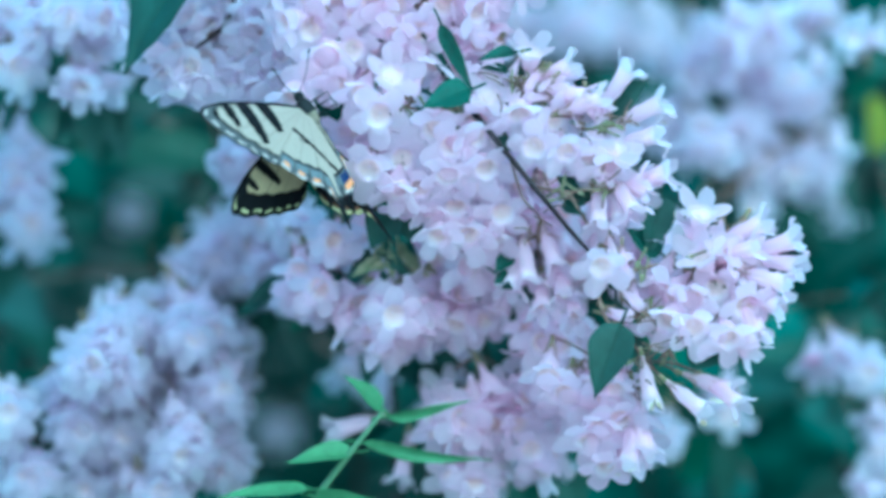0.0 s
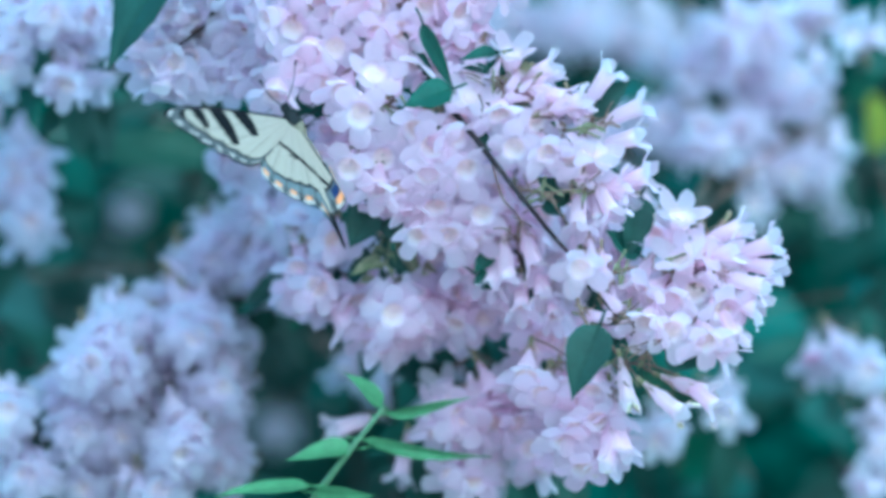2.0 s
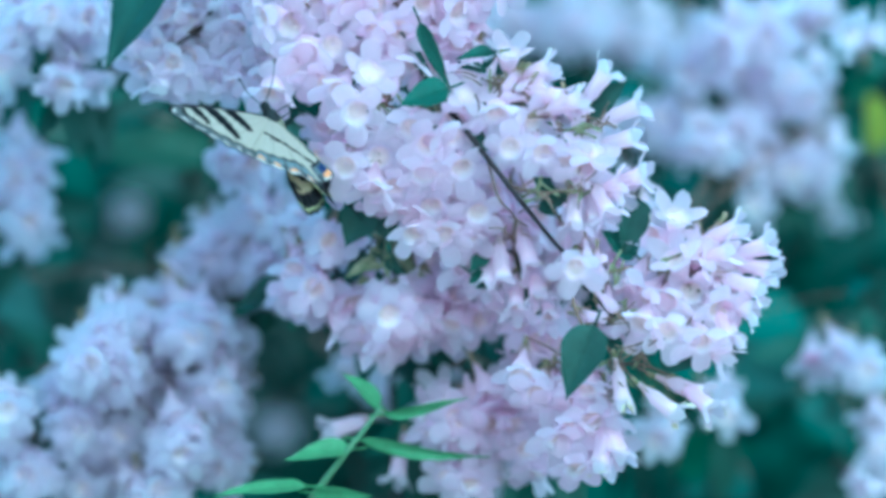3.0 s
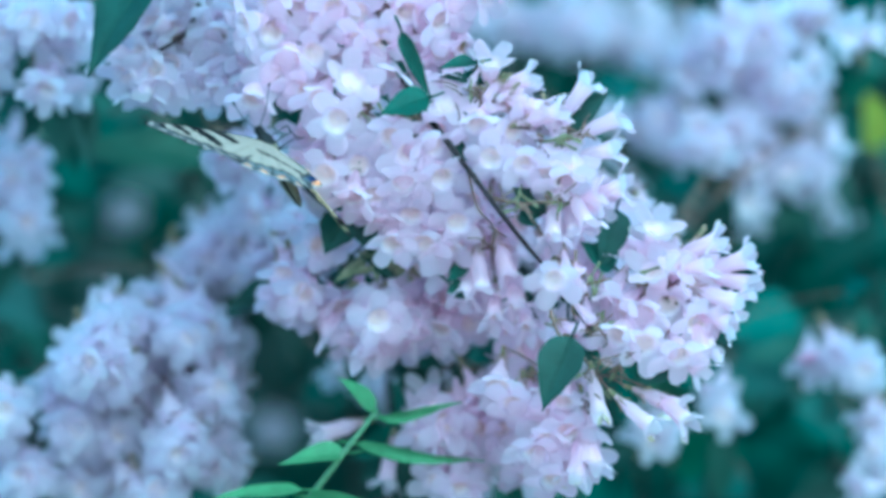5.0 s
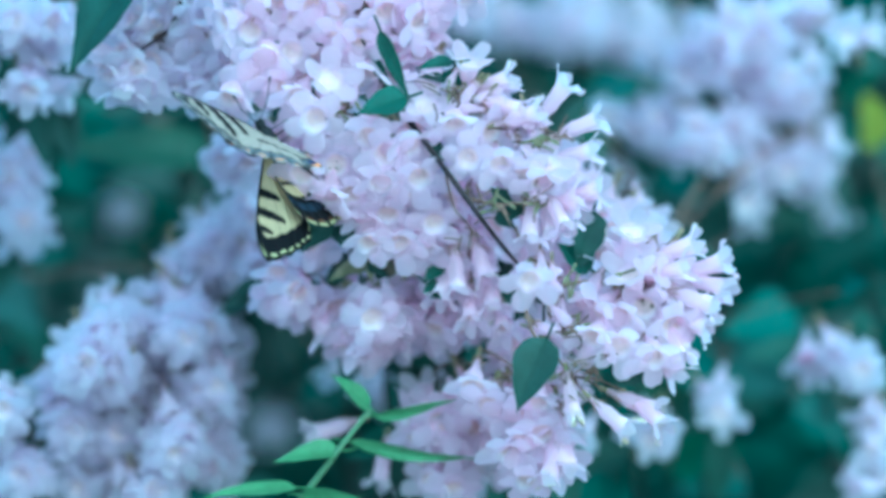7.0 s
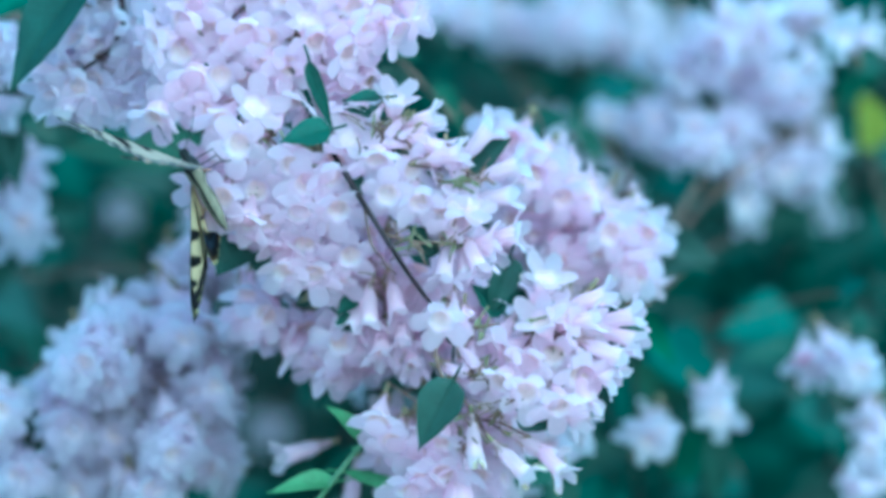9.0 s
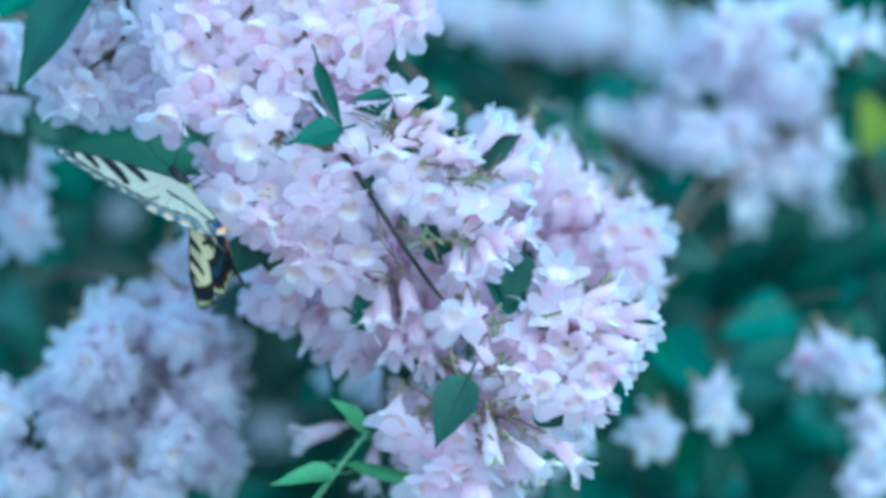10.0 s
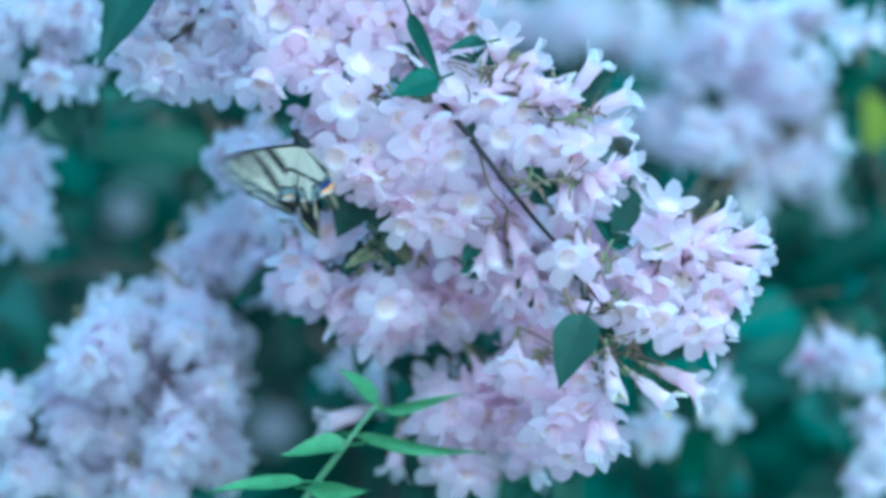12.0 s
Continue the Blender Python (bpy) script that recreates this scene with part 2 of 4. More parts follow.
def leaf_pose(base, tip, turn=0.0):
    """Lays a leaf from base to tip, its face to -y, rolled by turn degrees about its length."""
    x = (Vector(tip) - Vector(base)).normalized()
    z = Vector((0, -1, 0.25))
    z = (z - x * z.dot(x)).normalized()
    y = z.cross(x)
    m = Matrix((x, y, z)).transposed().to_4x4()
    return Matrix.Translation(base) @ m @ pose(0, 0, 0, turn)


def bloom_pose(p, angle, face, spin, size=1.0):
    """A flower with its mouth at p: angle turns it round the picture plane (0 right, 90 up), face turns it to the front."""
    a, f = radians(angle), radians(face)
    d = Vector((math.cos(a) * math.cos(f), -math.sin(f), math.sin(a) * math.cos(f)))
    return Matrix.Translation(p) @ d.to_track_quat("Z", "Y").to_matrix().to_4x4() @ pose(0, 0, 0, 0, 0, spin) @ Matrix.Diagonal((size, size, size, 1))


class Branch:
    """A branch in flower: a top-level Empty at its foot with stems, flowers and leaves as parts."""

    def __init__(self, foot, label, seed, group="flowering branches", name="flowering_branch"):
        self.ob = tagged(new(name), label, "branch", group)
        self.ob.location = foot
        self.foot = Vector(foot)
        self.rg = random.Random(seed)
        self.v, self.f = [], []

    def stem(self, pts, r0, r1, name="stem", mat=None):
        v, f = [], []
        tube(v, f, [p - self.foot for p in bend(pts)], r0, r1, 9)
        part(name, mesh_of(name, v, f, [mat or BARK]), self.ob)

    def twig(self, a, b, r=0.00042):
        """A thin flower stalk from a to b with a little sag."""
        mid = (a + b) / 2 + Vector((self.rg.uniform(-1, 1), self.rg.uniform(-1, 1), self.rg.uniform(-0.2, 1))) * (b - a).length * 0.12
        tube(self.v, self.f, [p - self.foot for p in bend([a, mid, b], 3)], r * 1.3, r, 5)

    def flower(self, p, angle, face, meshes, hub=None, size=1.0, cup=True):
        m = bloom_pose(p, angle, face, self.rg.uniform(0, 360), size * self.rg.uniform(0.92, 1.08))
        local = Matrix.Translation(-self.foot) @ m
        ob = part("flower", self.rg.choice(meshes), self.ob, local)
        if cup:
            part("calyx", CUP, ob)
        if hub is not None:
            self.twig(hub, m @ Vector((0, 0, -0.019)))
        return ob

    def leaf(self, base, tip, width, turn=0.0, mat=None, droop=0.12, fold=0.25):
        ln = (Vector(tip) - Vector(base)).length
        part("leaf", leaf_mesh(ln, width, droop, fold, mat, self.rg.randint(0, 99)), self.ob, Matrix.Translation(-self.foot) @ leaf_pose(base, tip, turn))

    def close(self):
        """Joins the thin stalks so far into one part."""
        if self.v:
            tagged(part("stalkwork", mesh_of("stalkwork", self.v, self.f, [TWIG]), self.ob), kind="stuff")
            self.v, self.f = [], []


# ---- ground and the shrub's own mass ----
def ground():
    verts, faces = [], []
    rings = [0.0, 0.6, 1.2, 2.0, 3.5, 6, 12, 30, 100, 600, 3000]
    n = 48
    for i, r in enumerate(rings):
        for k in range(n):
            w = 2 * math.pi * k / n
            x, y = r * math.cos(w), r * math.sin(w)
            verts.append((x, y, 0.03 * noise.noise(Vector((x, y, 0)) * 1.5) * min(1, r)))
    for i in range(len(rings) - 1):
        for k in range(n):
            q, w = i * n + k, i * n + (k + 1) % n
            faces.append((q, w, w + n, q + n))
    tagged(new("ground", mesh_of("ground", verts, faces, [BOUNCE_GROUND])), "unseen ground below the flowering shrub, pale to bounce light up", "ground", kind="structure")


ground()


def leaf_cloud(name, count, box, seed, size, mat, label, keep=None):
    """Many small folded leaves filling a part of the shrub."""
    rg = np.random.RandomState(seed)
    (x0, x1), (y0, y1), (z0, z1) = box
    verts, faces = [], []
    for i in range(count):
        c = Vector((rg.uniform(x0, x1), rg.uniform(y0, y1), rg.uniform(z0, z1)))
        if keep and not keep(c):
            continue
        ln, wd = size * rg.uniform(0.7, 1.3), size * rg.uniform(0.38, 0.55)
        a = Vector((rg.normal(), rg.normal() * 0.6, rg.normal() * 0.5 - 0.35)).normalized()
        up = Vector((rg.normal() * 0.6, -0.7 + rg.normal() * 0.6, 0.9))
        s = a.cross(up).normalized()
        u = s.cross(a)
        b = len(verts)
        for t, h in ((0, 0), (0.25, 0.85), (0.5, 1.0), (0.75, 0.62), (1, 0)):
            p = c + a * (t * ln) - u * (0.18 * ln * t * t)
            if h == 0:
                verts.append(p)
            else:
                verts += [p - s * (h * wd / 2) + u * (0.12 * wd), p, p + s * (h * wd / 2) + u * (0.12 * wd)]
        faces += [(b, b + 2, b + 1), (b, b + 3, b + 2)]
        for r in (b + 1, b + 4):
            faces += [(r, r + 1, r + 4, r + 3), (r + 1, r + 2, r + 5, r + 4)]
        faces += [(b + 7, b + 8, b + 10), (b + 8, b + 9, b + 10)]
    return tagged(new(name, mesh_of(name, verts, faces, [mat])), label, "foliage", kind="stuff")


# dim hollows between the shrub's leafy boughs
HOLLOWS = [(-0.072, 1.235, 0.05, 0.075), (-0.205, 1.275, 0.05, 0.05), (-0.125, 1.285, 0.035, 0.03), (0.20, 1.395, 0.03, 0.05)]


def in_shrub(c):
    """A broad, arching shrub: wide at half height, lobed and ragged outside, thinner where light gets in."""
    lump = 0.30 * noise.noise(c * 2.1) + 0.16 * noise.noise(c * 5.3 + Vector((7, 3, 1)))
    r = (c.x / 1.25) ** 2 + ((c.y - 1.25) / 1.0) ** 2 + ((c.z - 0.95) / 1.12) ** 2
    for x, z, rx, rz in HOLLOWS:
        if c.y < 1.05 and ((c.x - x) / rx) ** 2 + ((c.z - z) / rz) ** 2 < 1.0 + 0.8 * noise.noise(c * 9.0):
            return False
    if abs(c.x) < 0.5 and 0.95 < c.z < 1.7:
        return r < 1.0
    return r < 0.86 + 1.9 * lump and noise.noise(c * 6.0 + Vector((1, 9, 4))) > -0.38


leaf_cloud("shrub_foliage", 84000, ((-1.4, 1.4), (0.36, 2.4), (0.05, 2.25)), 5, 0.05, MASS,
           "dark green leaves inside the shrub, in shade", in_shrub)


def cane(foot, pts, r0, r1, label):
    ob = tagged(new("shrub_cane"), label, "cane", "canes of the shrub")
    ob.location = foot
    v, f = [], []
    tube(v, f, [p - Vector(foot) for p in bend([Vector(foot)] + pts)], r0, r1, 9)
    part("wood", mesh_of("wood", v, f, [BARK]), ob)
    return ob


PIVOT = spot(-30, -1600, 0.02)
cane((-0.12, 0.75, -0.02), [Vector((-0.2, 0.7, 0.7)), Vector((-0.24, 0.5, 1.4)), Vector((-0.21, 0.2, 1.66)), PIVOT], 0.009, 0.0035,
     "tall brown arching cane rising from the ground")

# ---- the branch in flower, in the plane of focus ----
main = Branch(PIVOT, "arching branch packed with pale pink bell-shaped flowers and green leaves", 3)
main.stem([PIVOT, spot(250, -900, 0.03), spot(560, -250, 0.03), spot(720, 20, 0.024), spot(800, 150, 0.016), spot(880, 250, 0.001), spot(965, 355, -0.008),
           spot(1015, 415, -0.004), spot(1052, 455, 0.006), spot(1110, 515, 0.008), spot(1172, 585, 0.01)], 0.0017, 0.0004)
main.stem([spot(1050, 452, 0.007), spot(1058, 520, 0.004), spot(1078, 572, 0.004), spot(1118, 606, 0.004), spot(1150, 650, 0.006)], 0.0008, 0.0005, "side_stem", TWIG)
main.stem([spot(1085, 490, 0.007), spot(1160, 470, 0.01), spot(1220, 470, 0.008), spot(1270, 470, 0.008)], 0.0008, 0.0005, "side_stem", TWIG)
main.stem([spot(915, 300, 0.007), spot(960, 230, 0.012), spot(1010, 190, 0.012), spot(1080, 210, 0.012)], 0.0009, 0.0005, "side_stem", TWIG)
main.stem([spot(940, 330, 0.006), spot(1000, 340, 0.01), spot(1060, 335, 0.012)], 0.0008, 0.0005, "side_stem", TWIG)
main.stem([spot(800, 150, 0.016), spot(770, 230, 0.02), spot(740, 300, 0.022), spot(800, 360, 0.024)], 0.0009, 0.0005, "side_stem", TWIG)
main.stem([spot(905, 285, 0.006), spot(925, 350, 0.003), spot(955, 385, 0.003), spot(953, 420, 0.006)], 0.0005, 0.0003, "side_stem", TWIG)

LEFT_PIVOT = spot(-40, -1500, 0.04)
left = Branch(LEFT_PIVOT, "drooping branch tip with soft white-pink flowers and one large dark leaf", 4)
left.stem([LEFT_PIVOT, spot(160, -850, 0.05), spot(330, -250, 0.05), spot(410, -40, 0.046), spot(400, 40, 0.044), spot(340, 90, 0.042)], 0.0019, 0.0006)
left.stem([spot(405, -20, 0.047), spot(440, 30, 0.046), spot(480, 80, 0.048)], 0.001, 0.0005, "side_stem", TWIG)

# spray by spray: hub, depth, then each flower's mouth (u, v), its turn, and how far it faces the front
SPRAYS = [
    ((370, 60), 0.034, OPEN, [(252, 85, 170, 20), (312, 92, 200, 50), (335, 118, 250, 60), (285, 128, 230, 35), (375, 30, 150, 50), (395, 70, 200, 62), (355, 150, 250, 45),
                              (330, 25, 140, 40), (300, 58, 160, 40), (318, 162, 262, 15)]),
    ((800, 50), 0.018, OPEN, [(742, 76, 265, 60), (824, 104, 295, 15), (792, 70, 285, 25), (872, 126, 255, 30), (764, 122, 250, 25), (852, 84, 275, 40), (716, 128, 240, 30),
                              (800, 128, 280, 35), (890, 66, 300, 25)]),
    ((450, 0), 0.034, OPEN, [(440, 30, 270, 58), (468, 6, 285, 50), (412, 16, 220, 45), (448, 58, 265, 45)]),
    ((470, 60), 0.036, OPEN, [(435, 82, 265, 64), (420, 142, 270, 60), (470, 118, 285, 60), (505, 96, 300, 60), (452, 158, 275, 40), (482, 20, 100, 40), (500, 150, 280, 50),
                              (430, 10, 110, 45), (390, 135, 250, 50)]),
    ((600, 40), 0.016, OPEN, [(550, 52, 268, 68), (626, 88, 270, 72), (632, 28, 268, 68), (550, 125, 262, 72), (600, 152, 262, 50), (590, 0, 250, 50), (545, 0, 240, 50), (660, 8, 280, 55),
                              (580, 100, 265, 50), (500, 40, 200, 30), (520, 175, 265, 35)]),
    ((745, 20), 0.012, OPEN, [(742, 58, 270, 68), (698, 12, 268, 58), (700, 62, 250, 40), (790, 10, 300, 50), (820, -5, 320, 40), (850, 22, 325, 40), (870, -15, 340, 30), (770, -30, 90, 40)]),
    ((690, 170), 0.006, OPEN, [(696, 132, 70, 52), (672, 205, 264, 70), (640, 168, 250, 50)]),
    ((740, 260), 0.008, OPEN, [(712, 282, 266, 68), (652, 302, 258, 60), (800, 260, 280, 58), (770, 232, 262, 52), (842, 245, 300, 45), (792, 312, 270, 45), (742, 336, 268, 52), (700, 340, 262, 35), (860, 300, 290, 50)]),
    ((820, 330), 0.02, OPEN, [(806, 368, 268, 42), (890, 378, 282, 58), (842, 332, 280, 55), (765, 378, 266, 35), (725, 372, 262, 20), (870, 425, 280, 40), (830, 420, 272, 50), (775, 420, 266, 50)]),
    ((905, 170), 0.004, OPEN, [(866, 168, 80, 55), (940, 92, 86, 34), (845, 215, 260, 40), (920, 205, 280, 40)]),
    ((930, 150), 0.008, HALF, [(1005, 118, 20, 8), (1030, 172, 345, 10), (1000, 150, 350, 20)]),
    ((1078, 205), 0.006, HALF, [(1108, 128, 56, 4), (1165, 185, 24, 5), (1158, 240, 15, 5), (1060, 175, 20, 10), (1020, 190, 340, 25)]),
    ((985, 230), 0.004, OPEN, [(945, 262, 264, 66), (1002, 270, 285, 52), (985, 212, 330, 45), (1086, 262, 70, 40), (1042, 282, 262, 55), (1080, 300, 280, 40)]),
    ((1060, 335), 0.008, HALF, [(1175, 308, 20, 6), (1142, 340, 340, 12), (1098, 385, 284, 14), (1120, 370, 300, 20), (1060, 395, 268, 24), (1135, 320, 10, 20)]),
    ((1080, 440), 0.002, OPEN, [(1065, 474, 268, 64)]),
    ((1250, 470), 0.002, OPEN, [(1242, 376, 82, 40), (1290, 438, 55, 44), (1268, 512, 268, 64), (1228, 582, 266, 62), (1312, 470, 20, 50), (1322, 542, 300, 48), (1290, 602, 284, 46), (1180, 520, 220, 35),
                                (1225, 530, 255, 50), (1180, 570, 240, 45), (1240, 450, 120, 40)]),
    ((1270, 440), 0.006, HALF, [(1345, 398, 22, 8), (1398, 425, 20, 8), (1402, 470, 348, 12), (1385, 500, 345, 10), (1375, 540, 340, 8), (1335, 592, 290, 25), (1325, 625, 318, 6), (1340, 580, 275, 5),
                                (1330, 440, 15, 20), (1225, 400, 100, 20), (1160, 505, 240, 20)]),
    ((1150, 640), 0.004, WORN, [(1152, 702, 282, 12), (1240, 722, 322, 2)]),
    ((1150, 640), 0.008, HALF, [(1288, 690, 340, 0), (1305, 715, 320, 22), (1135, 790, 282, 8), (1112, 815, 262, 12), (1150, 800, 290, 14)]),
    ((1110, 640), 0.014, OPEN, [(1096, 742, 266, 52), (1062, 758, 256, 42), (1048, 712, 250, 50), (1085, 690, 262, 40)]),
    ((600, -90), 0.016, OPEN, [(480, -55, 250, 50), (540, -95, 265, 50), (600, -62, 268, 60), (660, -72, 268, 60), (560, -38, 262, 60), (720, -62, 272, 60), (640, -120, 90, 40)]),
    ((860, -70), 0.014, OPEN, [(780, -82, 268, 55), (840, -62, 275, 60), (902, -72, 300, 50), (932, -28, 320, 35), (885, -36, 290, 55), (965, -62, 340, 30), (820, -130, 80, 40), (920, -120, 50, 40)]),
    ((380, -40), 0.034, OPEN, [(380, -32, 200, 50), (330, -62, 170, 45), (430, -72, 260, 55), (290, -25, 180, 30), (470, -110, 250, 50)]),
    ((1060, 640), 0.018, OPEN, [(1000, 700, 255, 50), (1040, 780, 262, 45), (1095, 690, 265, 40), (1125, 740, 275, 30), (1075, 830, 265, 40), (970, 668, 262, 45)]),
    ((950, 420), 0.022, HALF, [(935, 492, 278, 12), (985, 470, 290, 30), (905, 505, 255, 25), (1000, 520, 284, 30), (960, 545, 270, 40), (1020, 560, 280, 40)]),
]
for (hu, hv), depth, meshes, flowers in SPRAYS:
    hub = spot(hu, hv, depth + 0.012)
    # the left sprays take the petal copy tinted for shade
    br, back, kinds = (left, 0.014, SHADE_BLUE_OPEN) if hu < 500 else (main, 0.0, meshes)
    for u, v, turn, face in flowers:
        br.flower(spot(u, v, depth + back + br.rg.uniform(-0.005, 0.005)), turn, face, kinds, hub)
# flowers behind those, filling each spray
for cu, cv, ru, rv, depth, count in ((400, 70, 150, 80, 0.055, 10), (620, 70, 120, 90, 0.036, 8), (640, 260, 55, 70, 0.034, 7), (790, 250, 130, 110, 0.04, 11), (800, 10, 100, 40, 0.03, 6),
                                     (1010, 250, 130, 80, 0.032, 6), (1250, 500, 110, 90, 0.024, 8), (1100, 430, 60, 60, 0.03, 5), (900, 390, 60, 70, 0.042, 7), (980, 400, 50, 40, 0.045, 4), (1080, 740, 70, 80, 0.032, 9), (640, -70, 200, 50, 0.04, 10), (880, -70, 90, 50, 0.035, 6)):
    hub = spot(cu, cv, depth + 0.02)
    br = left if cu < 500 else main
    for k in range(count):
        a, r = br.rg.uniform(0, 6.28), math.sqrt(br.rg.random())
        u, v = cu + ru * r * math.cos(a), cv + rv * r * math.sin(a)
        br.flower(spot(u, v, depth + br.rg.uniform(-0.006, 0.006)), 270 + br.rg.uniform(-50, 50), br.rg.uniform(20, 65), SHADE_BLUE_OPEN if br is left else OPEN, hub)
for u, v, w, s in ((920, 150, 200, 6), (1080, 215, 300, 4), (1110, 480, 330, 6), (1170, 590, 300, 6), (1130, 545, 320, 5), (1060, 330, 340, 5), (720, 190, 240, 4)):
    for k in range(s):
        p = spot(u + main.rg.uniform(-30, 30), v + main.rg.uniform(-24, 24), 0.004)
        local = Matrix.Translation(-main.foot) @ bloom_pose(p, w + main.rg.uniform(-60, 60), main.rg.uniform(0, 50), 0, main.rg.uniform(0.5, 0.9))
        ob = part("bud", BUD, main.ob, local, "closed pink bud")
        part("calyx", CUP, ob)
        main.twig(spot(u, v, 0.012), p)
# small bracts about the forks of the flower stalks
for u, v, count in ((925, 155, 5), (1000, 335, 4), (1060, 325, 4), (1080, 215, 4), (1115, 480, 4), (1140, 555, 5), (1180, 620, 5), (1225, 470, 3), (725, 195, 4), (1130, 650, 3)):
    for k in range(count):
        b = spot(u + main.rg.uniform(-26, 26), v + main.rg.uniform(-20, 20), main.rg.uniform(0.0, 0.01))
        a = main.rg.uniform(0, 6.28)
        main.leaf(b, b + Vector((math.cos(a), -0.4, math.sin(a))) * main.rg.uniform(0.003, 0.005), 0.0018, main.rg.uniform(-40, 40), BRACT)
# bare reddish flower stalks where blooms have dropped
for u, v, count in ((1000, 330, 9), (1055, 330, 8), (1090, 215, 5), (1140, 560, 10), (1185, 615, 9), (1130, 655, 6), (900, 150, 6), (955, 390, 4)):
    for k in range(count):
        a, ln = main.rg.uniform(0, 6.28), main.rg.uniform(0.004, 0.009)
        p = spot(u + main.rg.uniform(-22, 22), v + main.rg.uniform(-18, 18), main.rg.uniform(-0.004, 0.006))
        main.twig(p, p + Vector((math.cos(a) * ln, main.rg.uniform(-0.003, 0.003), math.sin(a) * ln)), 0.00028)
# leaves: base, tip, width, roll
for b, t, dd, w, turn in (((1100, 572), (1048, 703), -0.012, 0.0165, 12), ((832, 158), (746, 186), -0.006, 0.0125, 20), 
                          ((780, 42), (832, 166), -0.002, 0.0066, 35), ((1170, 345), (1150, 452), 0.014, 0.013, -15), ((1170, 448), (1112, 402), 0.016, 0.012, 20),
                          ((912, 92), (846, 100), 0.002, 0.0065, 30), ((1062, 200), (1150, 140), 0.016, 0.012, 20), ((1025, 205), (920, 212), 0.018, 0.008, 40),
                          ((872, 238), (912, 268), 0.006, 0.007, 20), ((1045, 355), (985, 310), 0.012, 0.010, 0), ((1090, 515), (1090, 430), 0.01, 0.009, 30),
                          ((764, 84), (812, 158), 0.010, 0.005, 40), ((900, 126), (852, 116), 0.004, 0.005, 30), ((650, 40), (705, 78), 0.02, 0.008, 30), ((1215, 615), (1290, 640), 0.014, 0.012, 30),
                          ((690, 372), (655, 440), 0.03, 0.014, 0), ((720, 360), (730, 430), 0.032, 0.014, 0)):
    main.leaf(spot(*b, dd + 0.004), spot(*t, dd), w, turn)
main.close()
left.leaf(spot(350, -90, 0.034), spot(203, 117, 0.026), 0.030, 36)
left.close()


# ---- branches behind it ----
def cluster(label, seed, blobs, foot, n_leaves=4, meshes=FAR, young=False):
    """A branch whose flowers crowd round rounded sprays; each blob: u, v, half width, half height, depth, count."""
    u0, v0, _, _, d0, _ = blobs[0]
    at = spot(u0, v0, d0 + 0.05)
    br = Branch(at, label, seed)
    rg = br.rg
    for u, v, ru, rv, d, count in blobs:
        hub = spot(u, v, d + 0.035)
        br.stem([at + Vector((0, 0.002, 0)), (at + hub) / 2 + Vector((0, 0.012, 0.006)), hub], 0.0012, 0.0007, "side_stem", TWIG)
        k = 0
        placed = []
        for tries in range(count * 12):
            if k >= count:
                break
            a, r = rg.uniform(0, 6.28), math.sqrt(rg.random())
            r *= 0.85 + 0.55 * noise.noise(Vector((math.cos(a) * 1.3, math.sin(a) * 1.3, u * 0.01)))
            x, y = r * math.cos(a), r * math.sin(a)
            if any((x - px) ** 2 * ru * ru + (y - py) ** 2 * rv * rv < 40 ** 2 for px, py in placed):
                if tries < count * 9:
                    continue
            placed.append((x, y))
            bulge = 0.03 * (1 - r * r)
            turn = math.degrees(math.atan2(-y, x)) if r > 0.5 else rg.uniform(200, 340)
            face = 15 + 60 * (1 - r) + rg.uniform(-12, 12)
            if rg.random() < 0.5:
                turn = 270 + rg.uniform(-45, 45)
            br.flower(spot(u + x * ru, v + y * rv, d - bulge + rg.uniform(-0.006, 0.006)), turn, face, meshes, hub, cup=k % 3 == 0)
            k += 1
        for j in range(n_leaves):
            a = rg.uniform(0, 6.28)
            b = hub + Vector((math.cos(a), 0.2, math.sin(a))) * 0.006
            t = hub + Vector((math.cos(a) * 1.1, rg.uniform(-0.4, 0.4), math.sin(a) - 0.3)) * rg.uniform(0.02, 0.036)
            br.leaf(b, t, 0.014, rg.uniform(-40, 40))
    br.close()
    mid = (at + Vector(foot)) / 2 + Vector((0, 0.5, 0.15))
    cane(foot, [Vector((foot[0], foot[1] + 0.02, at.z * 0.5)), mid, at], 0.006, 0.0012, "brown cane that carries flowering side branches")
    return br


upper_left = cluster("soft pink flower sprays hanging at the shrub's edge", 11, [(45, 40, 60, 60, 0.12, 10), (120, 30, 56, 50, 0.11, 9), (180, 40, 40, 50, 0.115, 6), (150, 130, 40, 50, 0.11, 6), (20, 115, 36, 46, 0.12, 5), (190, 140, 26, 30, 0.12, 2)], (-0.35, 0.8, -0.02))
cluster("pale lilac flower sprays in the shade of the shrub", 12, [(40, 300, 70, 90, 0.2, 16), (46, 385, 55, 56, 0.2, 8)], (-0.3, 0.95, -0.02), 2)
cluster("large uneven mass of pale lilac-pink flowers", 13,
        [(u, v, a, b, 0.115 + 0.05 * ((3 * k) % 7) / 7, int(a * b / 215) + 2) for k, (u, v, a, b) in enumerate((
            (192, 592, 42, 46), (228, 566, 50, 48), (300, 545, 52, 55), (345, 590, 70, 50), (396, 618, 40, 32), (152, 638, 36, 36), (118, 694, 46, 46), (180, 650, 80, 70), (140, 760, 52, 50),
            (260, 690, 80, 80), (385, 690, 36, 60), (230, 780, 80, 70), (325, 785, 50, 70), (390, 800, 36, 70), (10, 740, 32, 62), (50, 850, 60, 50), (160, 865, 60, 40), (270, 870, 60, 40)))],
        (-0.2, 0.7, -0.02), 1)
